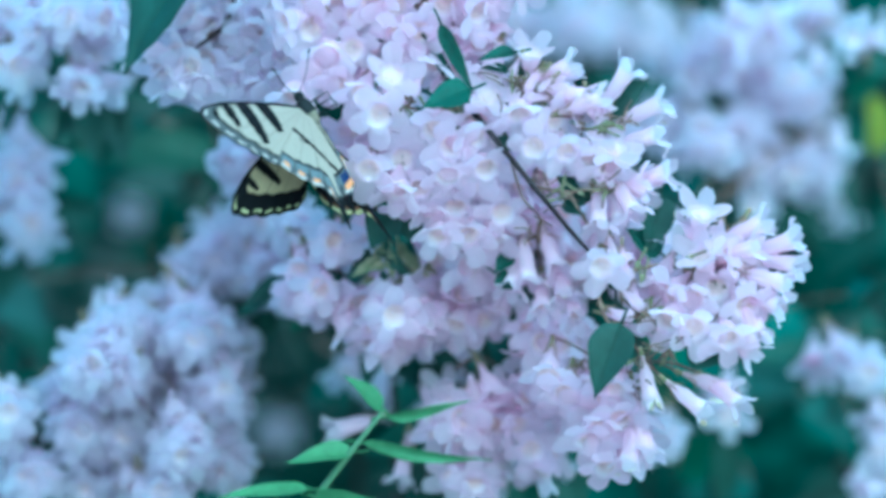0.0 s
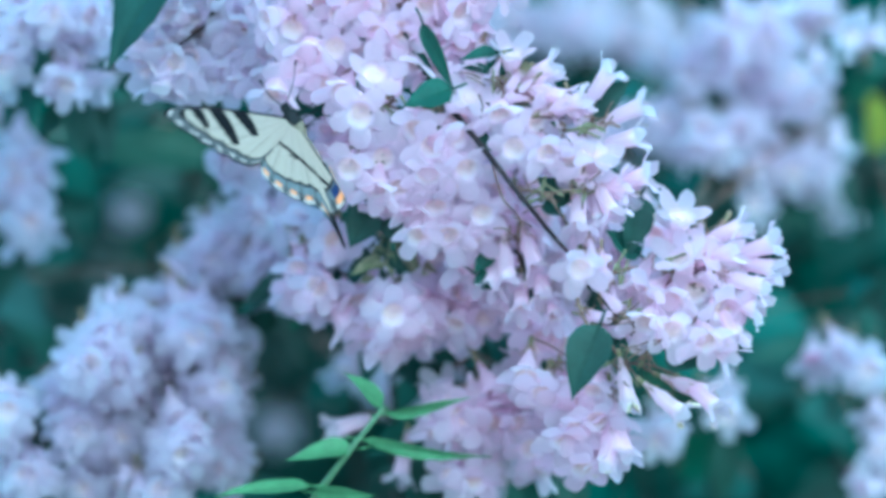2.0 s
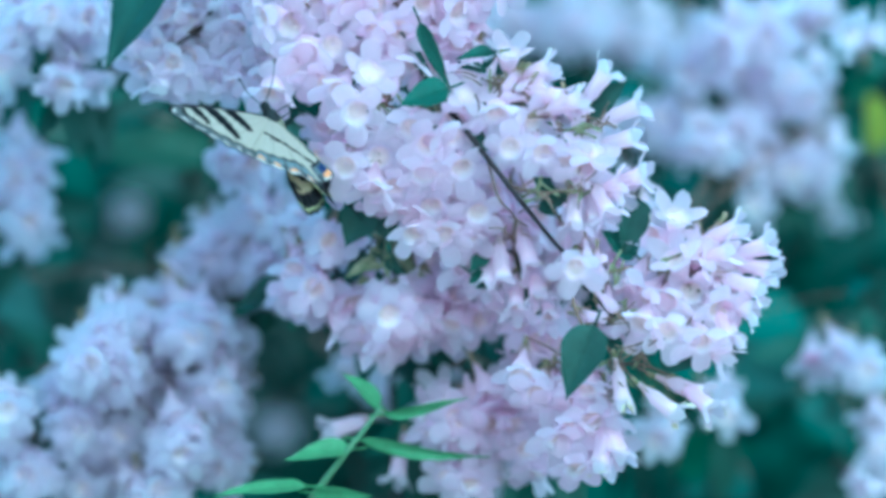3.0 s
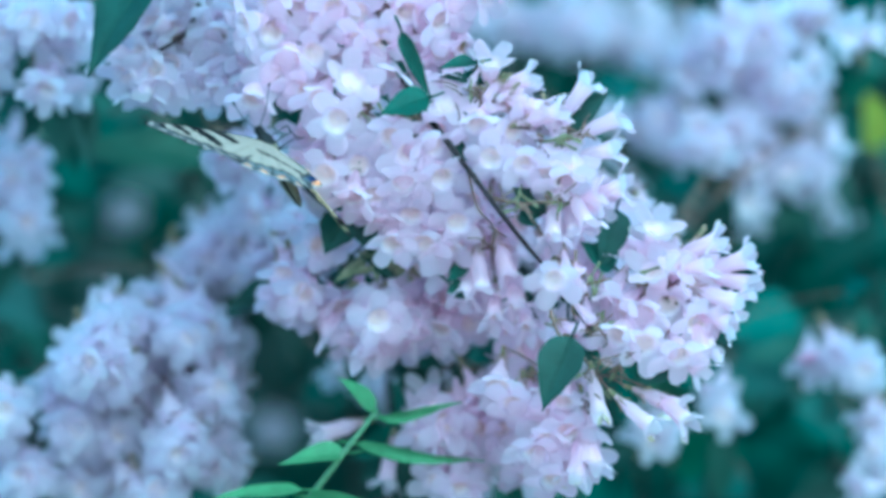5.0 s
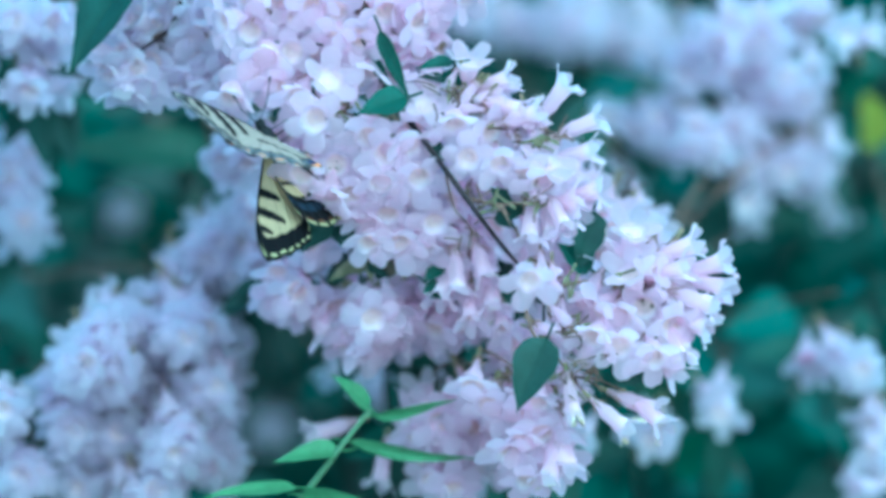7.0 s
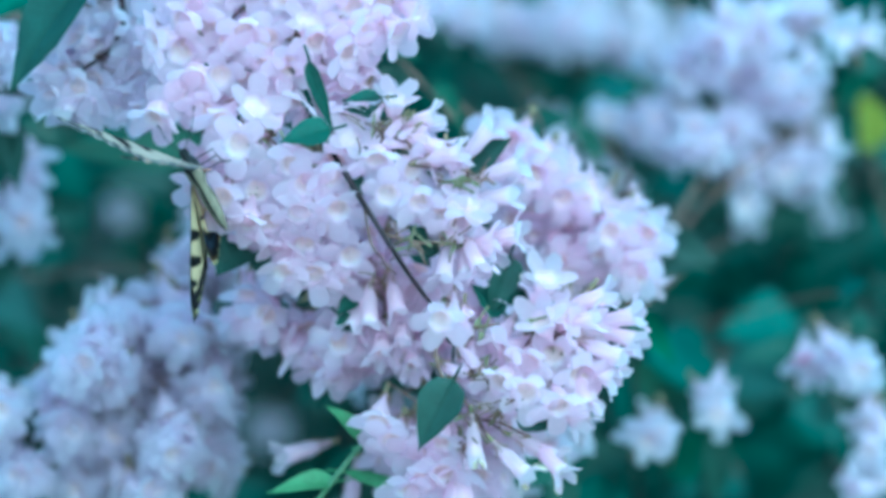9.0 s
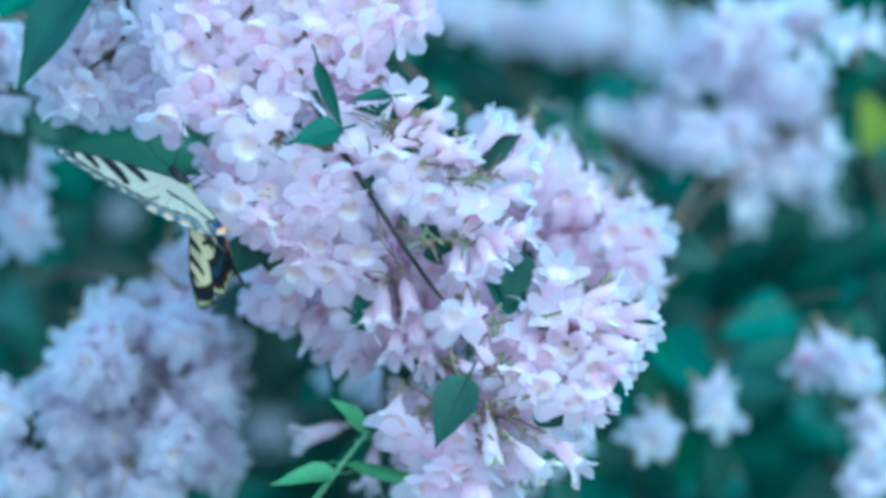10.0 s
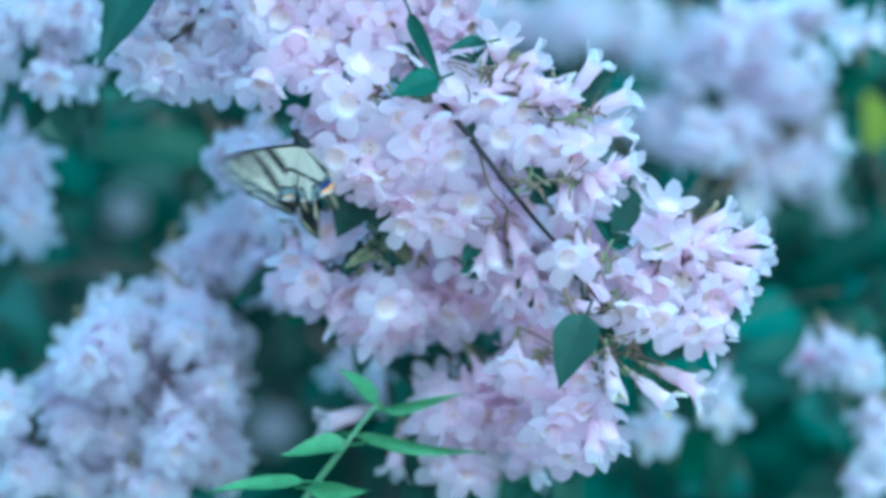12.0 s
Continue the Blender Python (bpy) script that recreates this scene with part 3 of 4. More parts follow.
cluster("blurred lilac flower sprays deeper in the shrub", 14, [(410, 450, 95, 78, 0.17, 34), (440, 280, 62, 46, 0.13, 14), (500, 485, 56, 46, 0.15, 11), (540, 405, 46, 40, 0.12, 7), (470, 370, 40, 34, 0.15, 5)], (-0.1, 0.8, -0.02), 3)
middle = cluster("pale pink flower sprays among green bracts", 15, [(690, 560, 95, 80, 0.07, 22), (560, 490, 50, 70, 0.08, 10), (820, 450, 90, 60, 0.065, 14), (820, 550, 80, 60, 0.075, 7),
                                                                  (970, 600, 70, 50, 0.068, 8), (600, 430, 40, 35, 0.07, 4)], (0.0, 0.7, -0.02), 5, OPEN)
lower = cluster("hanging pale pink flower sprays with green leaves", 16, [(800, 740, 60, 70, 0.078, 9), (900, 730, 60, 60, 0.08, 10), (830, 840, 90, 40, 0.09, 7), (1010, 690, 60, 50, 0.07, 8), (950, 800, 50, 50, 0.08, 4)],
                (0.05, 0.75, -0.02), 5, OPEN)
for u, v in ((545, 470), (558, 500), (640, 580)):
    middle.flower(spot(u, v, 0.07), 270 + u % 9 * 6, 30, WORN, spot(u + 10, v - 50, 0.08), 0.9)
lower.flower(spot(600, 760, 0.085), 196, 12, HALF, spot(670, 735, 0.09), 1.05)
lower.flower(spot(712, 842, 0.085), 262, 10, HALF, spot(735, 800, 0.09))
middle.close()
lower.close()
# green bracts and spent calyces between the middle sprays
for k in range(16):
    a = k * 2.4
    c = spot(690 + 12 * math.sqrt(k) * math.cos(a), 462 + 11 * math.sqrt(k) * math.sin(a), 0.044 + 0.0006 * k)
    middle.leaf(c, c + Vector((math.cos(a) * 0.8, -0.25, 0.5 * math.sin(a) - 0.5)) * (0.009 + 0.0007 * (k % 5)), 0.0044, 25 * math.sin(k), BRACT if k % 3 else LEAF)
for u, v, du, dv in ((905, 452, -30, 30), (880, 486, 34, 26), (1046, 296, 34, 22), (1058, 318, -26, 34), (1000, 352, 30, 30)):
    main.leaf(spot(u, v, 0.03), spot(u + du, v + dv, 0.026), 0.007, 20, LEAF)
cluster("blurred pale blue-pink flower sprays far back", 17,
        [(u, v, a, b, 0.25 + 0.03 * ((3 * k) % 7) / 7, n) for k, (u, v, a, b, n) in enumerate((
            (1290, 60, 60, 60, 9), (1370, 50, 60, 52, 8), (1440, 60, 40, 60, 7), (1240, 130, 70, 54, 9), (1340, 130, 60, 56, 8), (1420, 150, 60, 56, 8), (1175, 225, 62, 46, 8),
            (1255, 250, 52, 54, 7), (1330, 225, 52, 46, 6), (1425, 300, 70, 50, 10), (1350, 310, 34, 44, 4), (1338, 372, 26, 26, 2), (1460, 270, 30, 40, 3), (1100, 215, 30, 24, 2)))],
        (0.25, 1.1, -0.02), 2)
cluster("blurred pale flower sprays at the back of the shrub", 18,
        [(u, v, a, b, 0.34 + 0.06 * ((3 * k) % 5) / 5, n) for k, (u, v, a, b, n) in enumerate((
            (830, 25, 60, 40, 7), (930, 40, 66, 46, 9), (1020, 40, 60, 60, 9), (1100, 50, 60, 66, 10), (1165, 80, 46, 56, 7), (985, 240, 34, 24, 3),
            (1080, 320, 40, 24, 3), (1490, 365, 36, 30, 2)))],
        (0.1, 1.2, -0.02), 2)
cluster("single white-pink spray near a yellowing leaf", 19, [(1525, 66, 40, 18, 0.20, 3)], (0.4, 0.9, -0.02), 2)
cluster("pink-white flower sprays just behind the arching branch", 20,
        [(1090, 430, 60, 60, 0.10, 11), (1130, 490, 44, 50, 0.105, 7), (1030, 360, 60, 56, 0.10, 9), (960, 300, 56, 50, 0.10, 8), (900, 250, 46, 40, 0.105, 6), (935, 400, 44, 50, 0.11, 5), (1150, 420, 34, 44, 0.11, 5),
         (1010, 470, 56, 50, 0.105, 7), (850, 330, 50, 50, 0.11, 5)], (0.15, 0.85, -0.02), 3, OPEN)
budded = cluster("lilac flower sprays with a deep pink bud", 21, [(1470, 632, 46, 24, 0.2, 5), (1535, 650, 34, 30, 0.2, 5), (1562, 775, 20, 60, 0.21, 5), (1550, 865, 30, 26, 0.2, 3)], (0.42, 0.9, -0.02), 3)
for u, v, turn in ((1416, 636, 185),):
    p = spot(u, v, 0.19)
    part("bud", bud_mesh(PINK_BUD), budded.ob, Matrix.Translation(-budded.foot) @ bloom_pose(p, turn, 10, 0, 0.9), "closed deep pink bud")
    budded.twig(spot(1465, 632, 0.22), p)
budded.close()
cluster("hazy lilac flower sprays behind the hanging ones", 24,
        [(885, 640, 80, 44, 0.16, 7), (770, 640, 60, 34, 0.17, 5), (1000, 790, 60, 50, 0.16, 6), (900, 850, 80, 26, 0.17, 5)], (0.08, 0.95, -0.02), 2)
cluster("small hanging spray of pale flowers", 22, [(1285, 740, 24, 54, 0.2, 4), (1168, 775, 28, 44, 0.19, 4)], (0.2, 0.9, -0.02), 2)
cluster("dim bluish flowers deep in the shade", 23, [(630, 655, 36, 26, 0.22, 4), (715, 690, 50, 20, 0.24, 4), (490, 765, 40, 16, 0.62, 3), (225, 390, 30, 24, 0.6, 2)], (-0.05, 1.0, -0.02), 1)

# ---- leafy twigs in the depth of the shrub ----
def leafy_twig(label, seed, leaves, foot):
    """A twig with broad leaves; each leaf: base and tip (u, v), width in metres, depth, tone (plain, painted lit,
    painted hazy).
    """
    (u, v), _, _, d, _ = leaves[0]
    at = spot(u, v, d + 0.03)
    br = Branch(at, label, seed, "leafy twigs", "leafy_twig")
    for b, t, w, d, tone in leaves:
        base = spot(*b, d + 0.008)
        br.twig(at, base, 0.0007)
        br.leaf(base, spot(*t, d - 0.012), w, br.rg.uniform(-25, 25), (LEAF, LIT_LEAF, HAZE_BLUE_LEAF)[tone], 0.1, 0.3)
    br.close()
    cane(foot, [Vector((foot[0], foot[1] + 0.03, at.z * 0.55)), (at + Vector(foot)) / 2 + Vector((0, 0.5, 0.15)), at], 0.005, 0.0009, "brown cane that carries a leafy twig")


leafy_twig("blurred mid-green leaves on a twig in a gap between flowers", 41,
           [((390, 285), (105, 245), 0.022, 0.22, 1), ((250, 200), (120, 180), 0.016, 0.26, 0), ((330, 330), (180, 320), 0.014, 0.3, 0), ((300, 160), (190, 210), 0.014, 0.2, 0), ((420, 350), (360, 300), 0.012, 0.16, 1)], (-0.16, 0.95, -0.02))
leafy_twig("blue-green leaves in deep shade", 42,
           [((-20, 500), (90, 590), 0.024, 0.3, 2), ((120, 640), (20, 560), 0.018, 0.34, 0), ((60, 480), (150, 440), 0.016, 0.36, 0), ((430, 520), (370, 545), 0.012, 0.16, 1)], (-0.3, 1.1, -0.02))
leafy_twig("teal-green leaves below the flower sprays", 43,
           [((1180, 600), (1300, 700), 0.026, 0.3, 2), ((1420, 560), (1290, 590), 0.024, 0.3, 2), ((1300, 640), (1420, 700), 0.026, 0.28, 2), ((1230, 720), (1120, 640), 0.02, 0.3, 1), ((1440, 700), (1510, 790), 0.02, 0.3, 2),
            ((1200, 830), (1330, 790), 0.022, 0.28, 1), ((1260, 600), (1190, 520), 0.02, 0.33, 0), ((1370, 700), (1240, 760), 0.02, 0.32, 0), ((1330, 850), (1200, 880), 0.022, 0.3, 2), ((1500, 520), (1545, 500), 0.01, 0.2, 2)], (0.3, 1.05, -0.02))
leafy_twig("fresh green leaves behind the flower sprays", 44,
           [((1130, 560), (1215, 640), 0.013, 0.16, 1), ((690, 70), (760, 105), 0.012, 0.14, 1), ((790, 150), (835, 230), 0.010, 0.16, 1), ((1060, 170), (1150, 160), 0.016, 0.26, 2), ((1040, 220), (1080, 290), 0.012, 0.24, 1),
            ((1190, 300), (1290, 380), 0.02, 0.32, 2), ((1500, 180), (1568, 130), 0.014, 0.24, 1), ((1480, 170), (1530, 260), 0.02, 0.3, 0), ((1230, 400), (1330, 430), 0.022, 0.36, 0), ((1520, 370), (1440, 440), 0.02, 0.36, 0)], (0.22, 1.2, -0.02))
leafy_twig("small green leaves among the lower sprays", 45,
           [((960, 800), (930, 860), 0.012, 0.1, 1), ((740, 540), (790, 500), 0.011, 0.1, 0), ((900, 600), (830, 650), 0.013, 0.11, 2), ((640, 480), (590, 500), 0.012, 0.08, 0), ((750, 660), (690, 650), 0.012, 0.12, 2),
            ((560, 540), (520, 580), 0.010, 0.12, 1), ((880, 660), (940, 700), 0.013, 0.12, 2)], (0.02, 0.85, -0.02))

# ---- the young green shoot ----
shoot_foot = spot(470, 1010, 0.05)
shoot = Branch(shoot_foot, "slender young shoot with bright green narrow leaves", 31, "young shoots", "young_shoot")
shoot.stem([shoot_foot, spot(560, 882, 0.045), spot(625, 795, 0.04), spot(678, 728, 0.04)], 0.0017, 0.0008, "stem", YOUNG_STEM)
for b, t, w, turn in (((678, 724), (616, 662), 0.0075, 25), ((684, 738), (828, 722), 0.0052, 48), ((640, 784), (862, 832), 0.0062, 45), ((626, 800), (508, 808), 0.0095, 30), ((548, 866), (380, 868), 0.0085, 42),
                      ((560, 878), (660, 888), 0.008, 40)):
    shoot.leaf(spot(*b, 0.042), spot(*t, 0.034), w, turn, YOUNG, 0.14, 0.35)
shoot.close()
cane((-0.06, 0.3, -0.02), [Vector((-0.07, 0.2, 0.6)), shoot_foot], 0.004, 0.0017, "thin green-brown cane with a young shoot")
yl = Branch(spot(1560, 330, 0.33), "yellow-green leaf on a thin twig", 32, "young shoots", "young_shoot")
yl.stem([spot(1600, 420, 0.34), spot(1570, 320, 0.33), spot(1560, 270, 0.33)], 0.001, 0.0006, "stem", TWIG)
yl.leaf(spot(1568, 262, 0.33), spot(1548, 170, 0.31), 0.019, 10, YELLOW_LEAF)
yl.close()

# ---- what moves ----
SWAY = [(0.0, 0.0000, 0.0000, 0.00), (0.5, -0.0059, 0.0015, 0.07), (1.0, -0.0021, 0.0013, 1.44), (1.5, 0.0000, 0.0030, 0.11),
        (2.0, -0.0019, 0.0017, 0.71), (2.5, -0.0025, 0.0029, 0.49), (3.0, -0.0005, 0.0030, 1.08), (5.0, -0.0012, 0.0020, 1.89),
        (5.5, -0.0051, 0.0023, 1.87), (6.0, -0.0058, 0.0047, 1.80), (6.5, -0.0041, 0.0037, 1.68), (7.0, -0.0043, 0.0036, 2.51),
        (8.8, -0.0101, 0.0059, 5.65), (9.0, -0.0047, 0.0029, 6.49), (9.5, -0.0042, -0.0006, 7.37), (10.0, -0.0090, 0.0003, 5.34),
        (10.5, -0.0001, 0.0004, 4.63), (11.0, -0.0098, -0.0007, 1.58), (11.5, -0.0084, 0.0029, -0.03), (12.0, -0.0050, 0.0048, 0.74)]
LEFT = [(0.0, 0.0000, 0.0000, 0.00), (0.5, -0.0039, 0.0015, 0.02), (1.0, -0.0071, -0.0005, 0.43), (1.5, -0.0008, 0.0027, 0.03),
        (2.0, -0.0045, 0.0009, 0.21), (2.5, -0.0033, 0.0019, 0.15), (3.0, -0.0043, 0.0011, 0.32), (5.0, -0.0082, -0.0011, 0.57),
        (5.5, -0.0111, -0.0010, 0.56), (6.0, -0.0113, 0.0007, 0.54), (6.5, -0.0100, 0.0004, 0.50), (7.0, -0.0130, -0.0004, 0.75),
        (9.0, -0.0267, -0.0056, 1.95), (9.5, -0.0282, -0.0086, 2.21), (10.0, -0.0268, -0.0059, 1.60), (10.5, -0.0169, -0.0050, 1.39),
        (11.0, -0.0146, -0.0024, 0.47), (11.5, -0.0073, 0.0016, -0.01), (12.0, -0.0068, 0.0013, 0.22)]
MIDDLE = [(0.0, 0.0000, -0.0000, 0.0), (1.0, -0.0008, 0.0002, 0.0), (2.0, 0.0000, -0.0000, 0.0), (3.0, -0.0011, -0.0006, 0.0), (5.0, -0.0040, -0.0021,
        0.0), (5.5, -0.0041, -0.0018, 0.0), (6.0, -0.0046, -0.0019, 0.0), (6.5, -0.0052, -0.0019, 0.0), (7.0, -0.0055, -0.0021, 0.0), (8.0, -0.0118,
        -0.0070, 0.0), (9.0, -0.0160, -0.0101, 0.0), (9.5, -0.0137, -0.0078, 0.0), (10.0, -0.0091, -0.0030, 0.0), (10.5, -0.0046, -0.0004, 0.0),
        (11.0, -0.0030, 0.0013, 0.0), (11.5, -0.0021, 0.0017, 0.0), (12.0, -0.0011, 0.0019, 0.0)]
SHOOT = [(0.0, 0.0000, -0.0000, 0.0), (1.0, -0.0006, 0.0002, 0.0), (2.0, 0.0004, 0.0006, 0.0), (3.0, -0.0002, 0.0004, 0.0), (5.0, -0.0010, -0.0010,
        0.0), (5.5, -0.0011, -0.0007, 0.0), (6.0, -0.0019, -0.0004, 0.0), (6.5, -0.0018, -0.0000, 0.0), (7.0, -0.0023, -0.0004, 0.0), (8.0, -0.0029,
        -0.0058, 0.0), (9.0, -0.0035, -0.0112, 0.0), (9.5, -0.0031, -0.0118, 0.0), (10.0, -0.0029, -0.0083, 0.0), (10.5, -0.0023, -0.0056, 0.0),
        (11.0, -0.0021, -0.0012, 0.0), (11.5, -0.0014, 0.0006, 0.0), (12.0, -0.0004, 0.0014, 0.0)]
CORNER = [(0.0, 0.0000, -0.0000, 0.0), (0.5, -0.0043, 0.0008, 0.0), (1.0, -0.0096, -0.0011, 0.0), (1.5, -0.0008, 0.0027, 0.0), (2.0, -0.0055, 0.0004,
        0.0), (2.5, -0.0025, 0.0021, 0.0), (3.0, -0.0059, 0.0002, 0.0), (5.0, -0.0114, -0.0015, 0.0), (5.5, -0.0137, -0.0021, 0.0), (6.0, -0.0140,
        -0.0000, 0.0), (6.5, -0.0128, -0.0000, 0.0), (7.0, -0.0171, -0.0022, 0.0), (9.0, -0.0381, -0.0092, 0.0), (9.5, -0.0416, -0.0123, 0.0), (10.0,
        -0.0364, -0.0092, 0.0), (10.5, -0.0256, -0.0072, 0.0), (11.0, -0.0175, -0.0035, 0.0), (11.5, -0.0079, 0.0020, 0.0), (12.0, -0.0092, 0.0013,
        0.0)]
FLIGHT = [(0.00, pose(-0.0494, 0.004, 1.3508)), (0.50, pose(-0.0584, 0.004, 1.3501)), (1.00, pose(-0.0628, 0.004, 1.3476)), (1.20, pose(-0.0550,
        0.004, 1.3455)), (1.35, pose(-0.0511, 0.004, 1.3441)), (1.50, pose(-0.0481, 0.004, 1.3428)), (1.70, pose(-0.0480, 0.004, 1.3424)), (2.00,
        pose(-0.0539, 0.006, 1.3462)), (2.20, pose(-0.0548, 0.004, 1.3463)), (2.50, pose(-0.0529, 0.004, 1.3392)), (2.80, pose(-0.0539, 0.004,
        1.3438)), (3.00, pose(-0.0609, 0.004, 1.3466)), (4.80, pose(-0.0650, 0.005, 1.3402)), (5.00, pose(-0.0620, 0.005, 1.3381)), (5.30,
        pose(-0.0558, 0.005, 1.3350)), (5.50, pose(-0.0597, 0.005, 1.3401)), (5.80, pose(-0.0573, 0.006, 1.3277)), (6.00, pose(-0.0571, 0.006,
        1.3347)), (6.20, pose(-0.0571, 0.006, 1.3367)), (6.50, pose(-0.0560, 0.006, 1.3388)), (6.80, pose(-0.0590, 0.006, 1.3388)), (7.00,
        pose(-0.0610, 0.006, 1.3402)), (7.20, pose(-0.0629, 0.006, 1.3388)), (8.80, pose(-0.0869, -0.004, 1.3329)), (9.00, pose(-0.0866, -0.004,
        1.3298)), (9.50, pose(-0.0907, -0.004, 1.3240)), (9.80, pose(-0.0925, -0.004, 1.3219)), (10.00, pose(-0.0907, -0.004, 1.3243)), (10.50,
        pose(-0.0837, 0.005, 1.3300)), (11.00, pose(-0.0677, 0.004, 1.3273)), (11.30, pose(-0.0557, 0.005, 1.3374)), (11.50, pose(-0.0557, 0.005,
        1.3391)), (11.70, pose(-0.0585, 0.005, 1.3382)), (11.90, pose(-0.0570, 0.006, 1.3366)), (12.00, pose(-0.0489, 0.005, 1.3363))]
NEAR_FORE = [(0.00, pose(0.0000, 0, 0.0000, -57.6, 3.1, -133.5)), (0.50, pose(0.0000, 0, 0.0000, -46.4, 8.4, -144.0)),
        (1.00, pose(0.0000, 0, 0.0000, -45.6, 10.6, -151.0)), (1.20, pose(0.0000, 0, 0.0000, -52.5, 10.9, -147.6)),
        (1.35, pose(0.0000, 0, 0.0000, -34.1, -10.3, -142.8)), (1.50, pose(0.0000, 0, 0.0000, -25.3, -27.4, -139.3)),
        (1.70, pose(0.0000, 0, 0.0000, -42.4, -16.9, -124.8)), (2.00, pose(0.0000, 0, 0.0000, -49.0, -1.9, -148.6)),
        (2.20, pose(0.0000, 0, 0.0000, -39.8, 20.4, -168.8)), (2.50, pose(0.0000, 0, 0.0000, -25.0, -0.6, -149.2)),
        (2.80, pose(0.0000, 0, 0.0000, -38.3, -3.6, -139.9)), (3.00, pose(0.0000, 0, 0.0000, -42.4, -1.9, -131.7)),
        (4.80, pose(0.0000, 0, 0.0000, -41.1, -6.9, -122.4)), (5.00, pose(0.0000, 0, 0.0000, -25.5, -6.4, -143.3)),
        (5.30, pose(0.0000, 0, 0.0000, -41.4, -11.5, -124.2)), (5.50, pose(0.0000, 0, 0.0000, -70.6, -15.6, -130.5)),
        (5.80, pose(0.0000, 0, 0.0000, -23.4, -21.4, -145.8)), (6.00, pose(0.0000, 0, 0.0000, -32.5, -11.6, -148.3)),
        (6.20, pose(0.0000, 0, 0.0000, -37.9, -16.8, -136.4)), (6.50, pose(0.0000, 0, 0.0000, -39.6, -14.2, -125.9)),
        (6.80, pose(0.0000, 0, 0.0000, -42.3, -15.9, -124.7)), (7.00, pose(0.0000, 0, 0.0000, -40.8, -15.6, -129.1)),
        (7.20, pose(0.0000, 0, 0.0000, -37.0, -11.9, -132.1)), (8.80, pose(0.0000, 0, 0.0000, -35.1, -12.9, -119.8)),
        (9.00, pose(0.0000, 0, 0.0000, -16.3, -18.1, -158.1)), (9.50, pose(0.0000, 0, 0.0000, -13.0, -18.6, -148.2)),
        (9.80, pose(0.0000, 0, 0.0000, -27.6, -11.4, -151.7)), (10.00, pose(0.0000, 0, 0.0000, -33.1, -11.4, -146.2)),
        (10.50, pose(0.0000, 0, 0.0000, -45.2, -13.8, -132.4)), (11.00, pose(0.0000, 0, 0.0000, -31.6, -15.6, -139.5)),
        (11.30, pose(0.0000, 0, 0.0000, -41.8, -9.1, -144.5)), (11.50, pose(0.0000, 0, 0.0000, -27.8, 8.7, -158.4)),
        (11.70, pose(0.0000, 0, 0.0000, -28.9, 20.3, -166.0)), (11.90, pose(0.0000, 0, 0.0000, -10.3, 29.1, -158.4)),
        (12.00, pose(0.0000, 0, 0.0000, -62.9, 10.1, -121.6))]
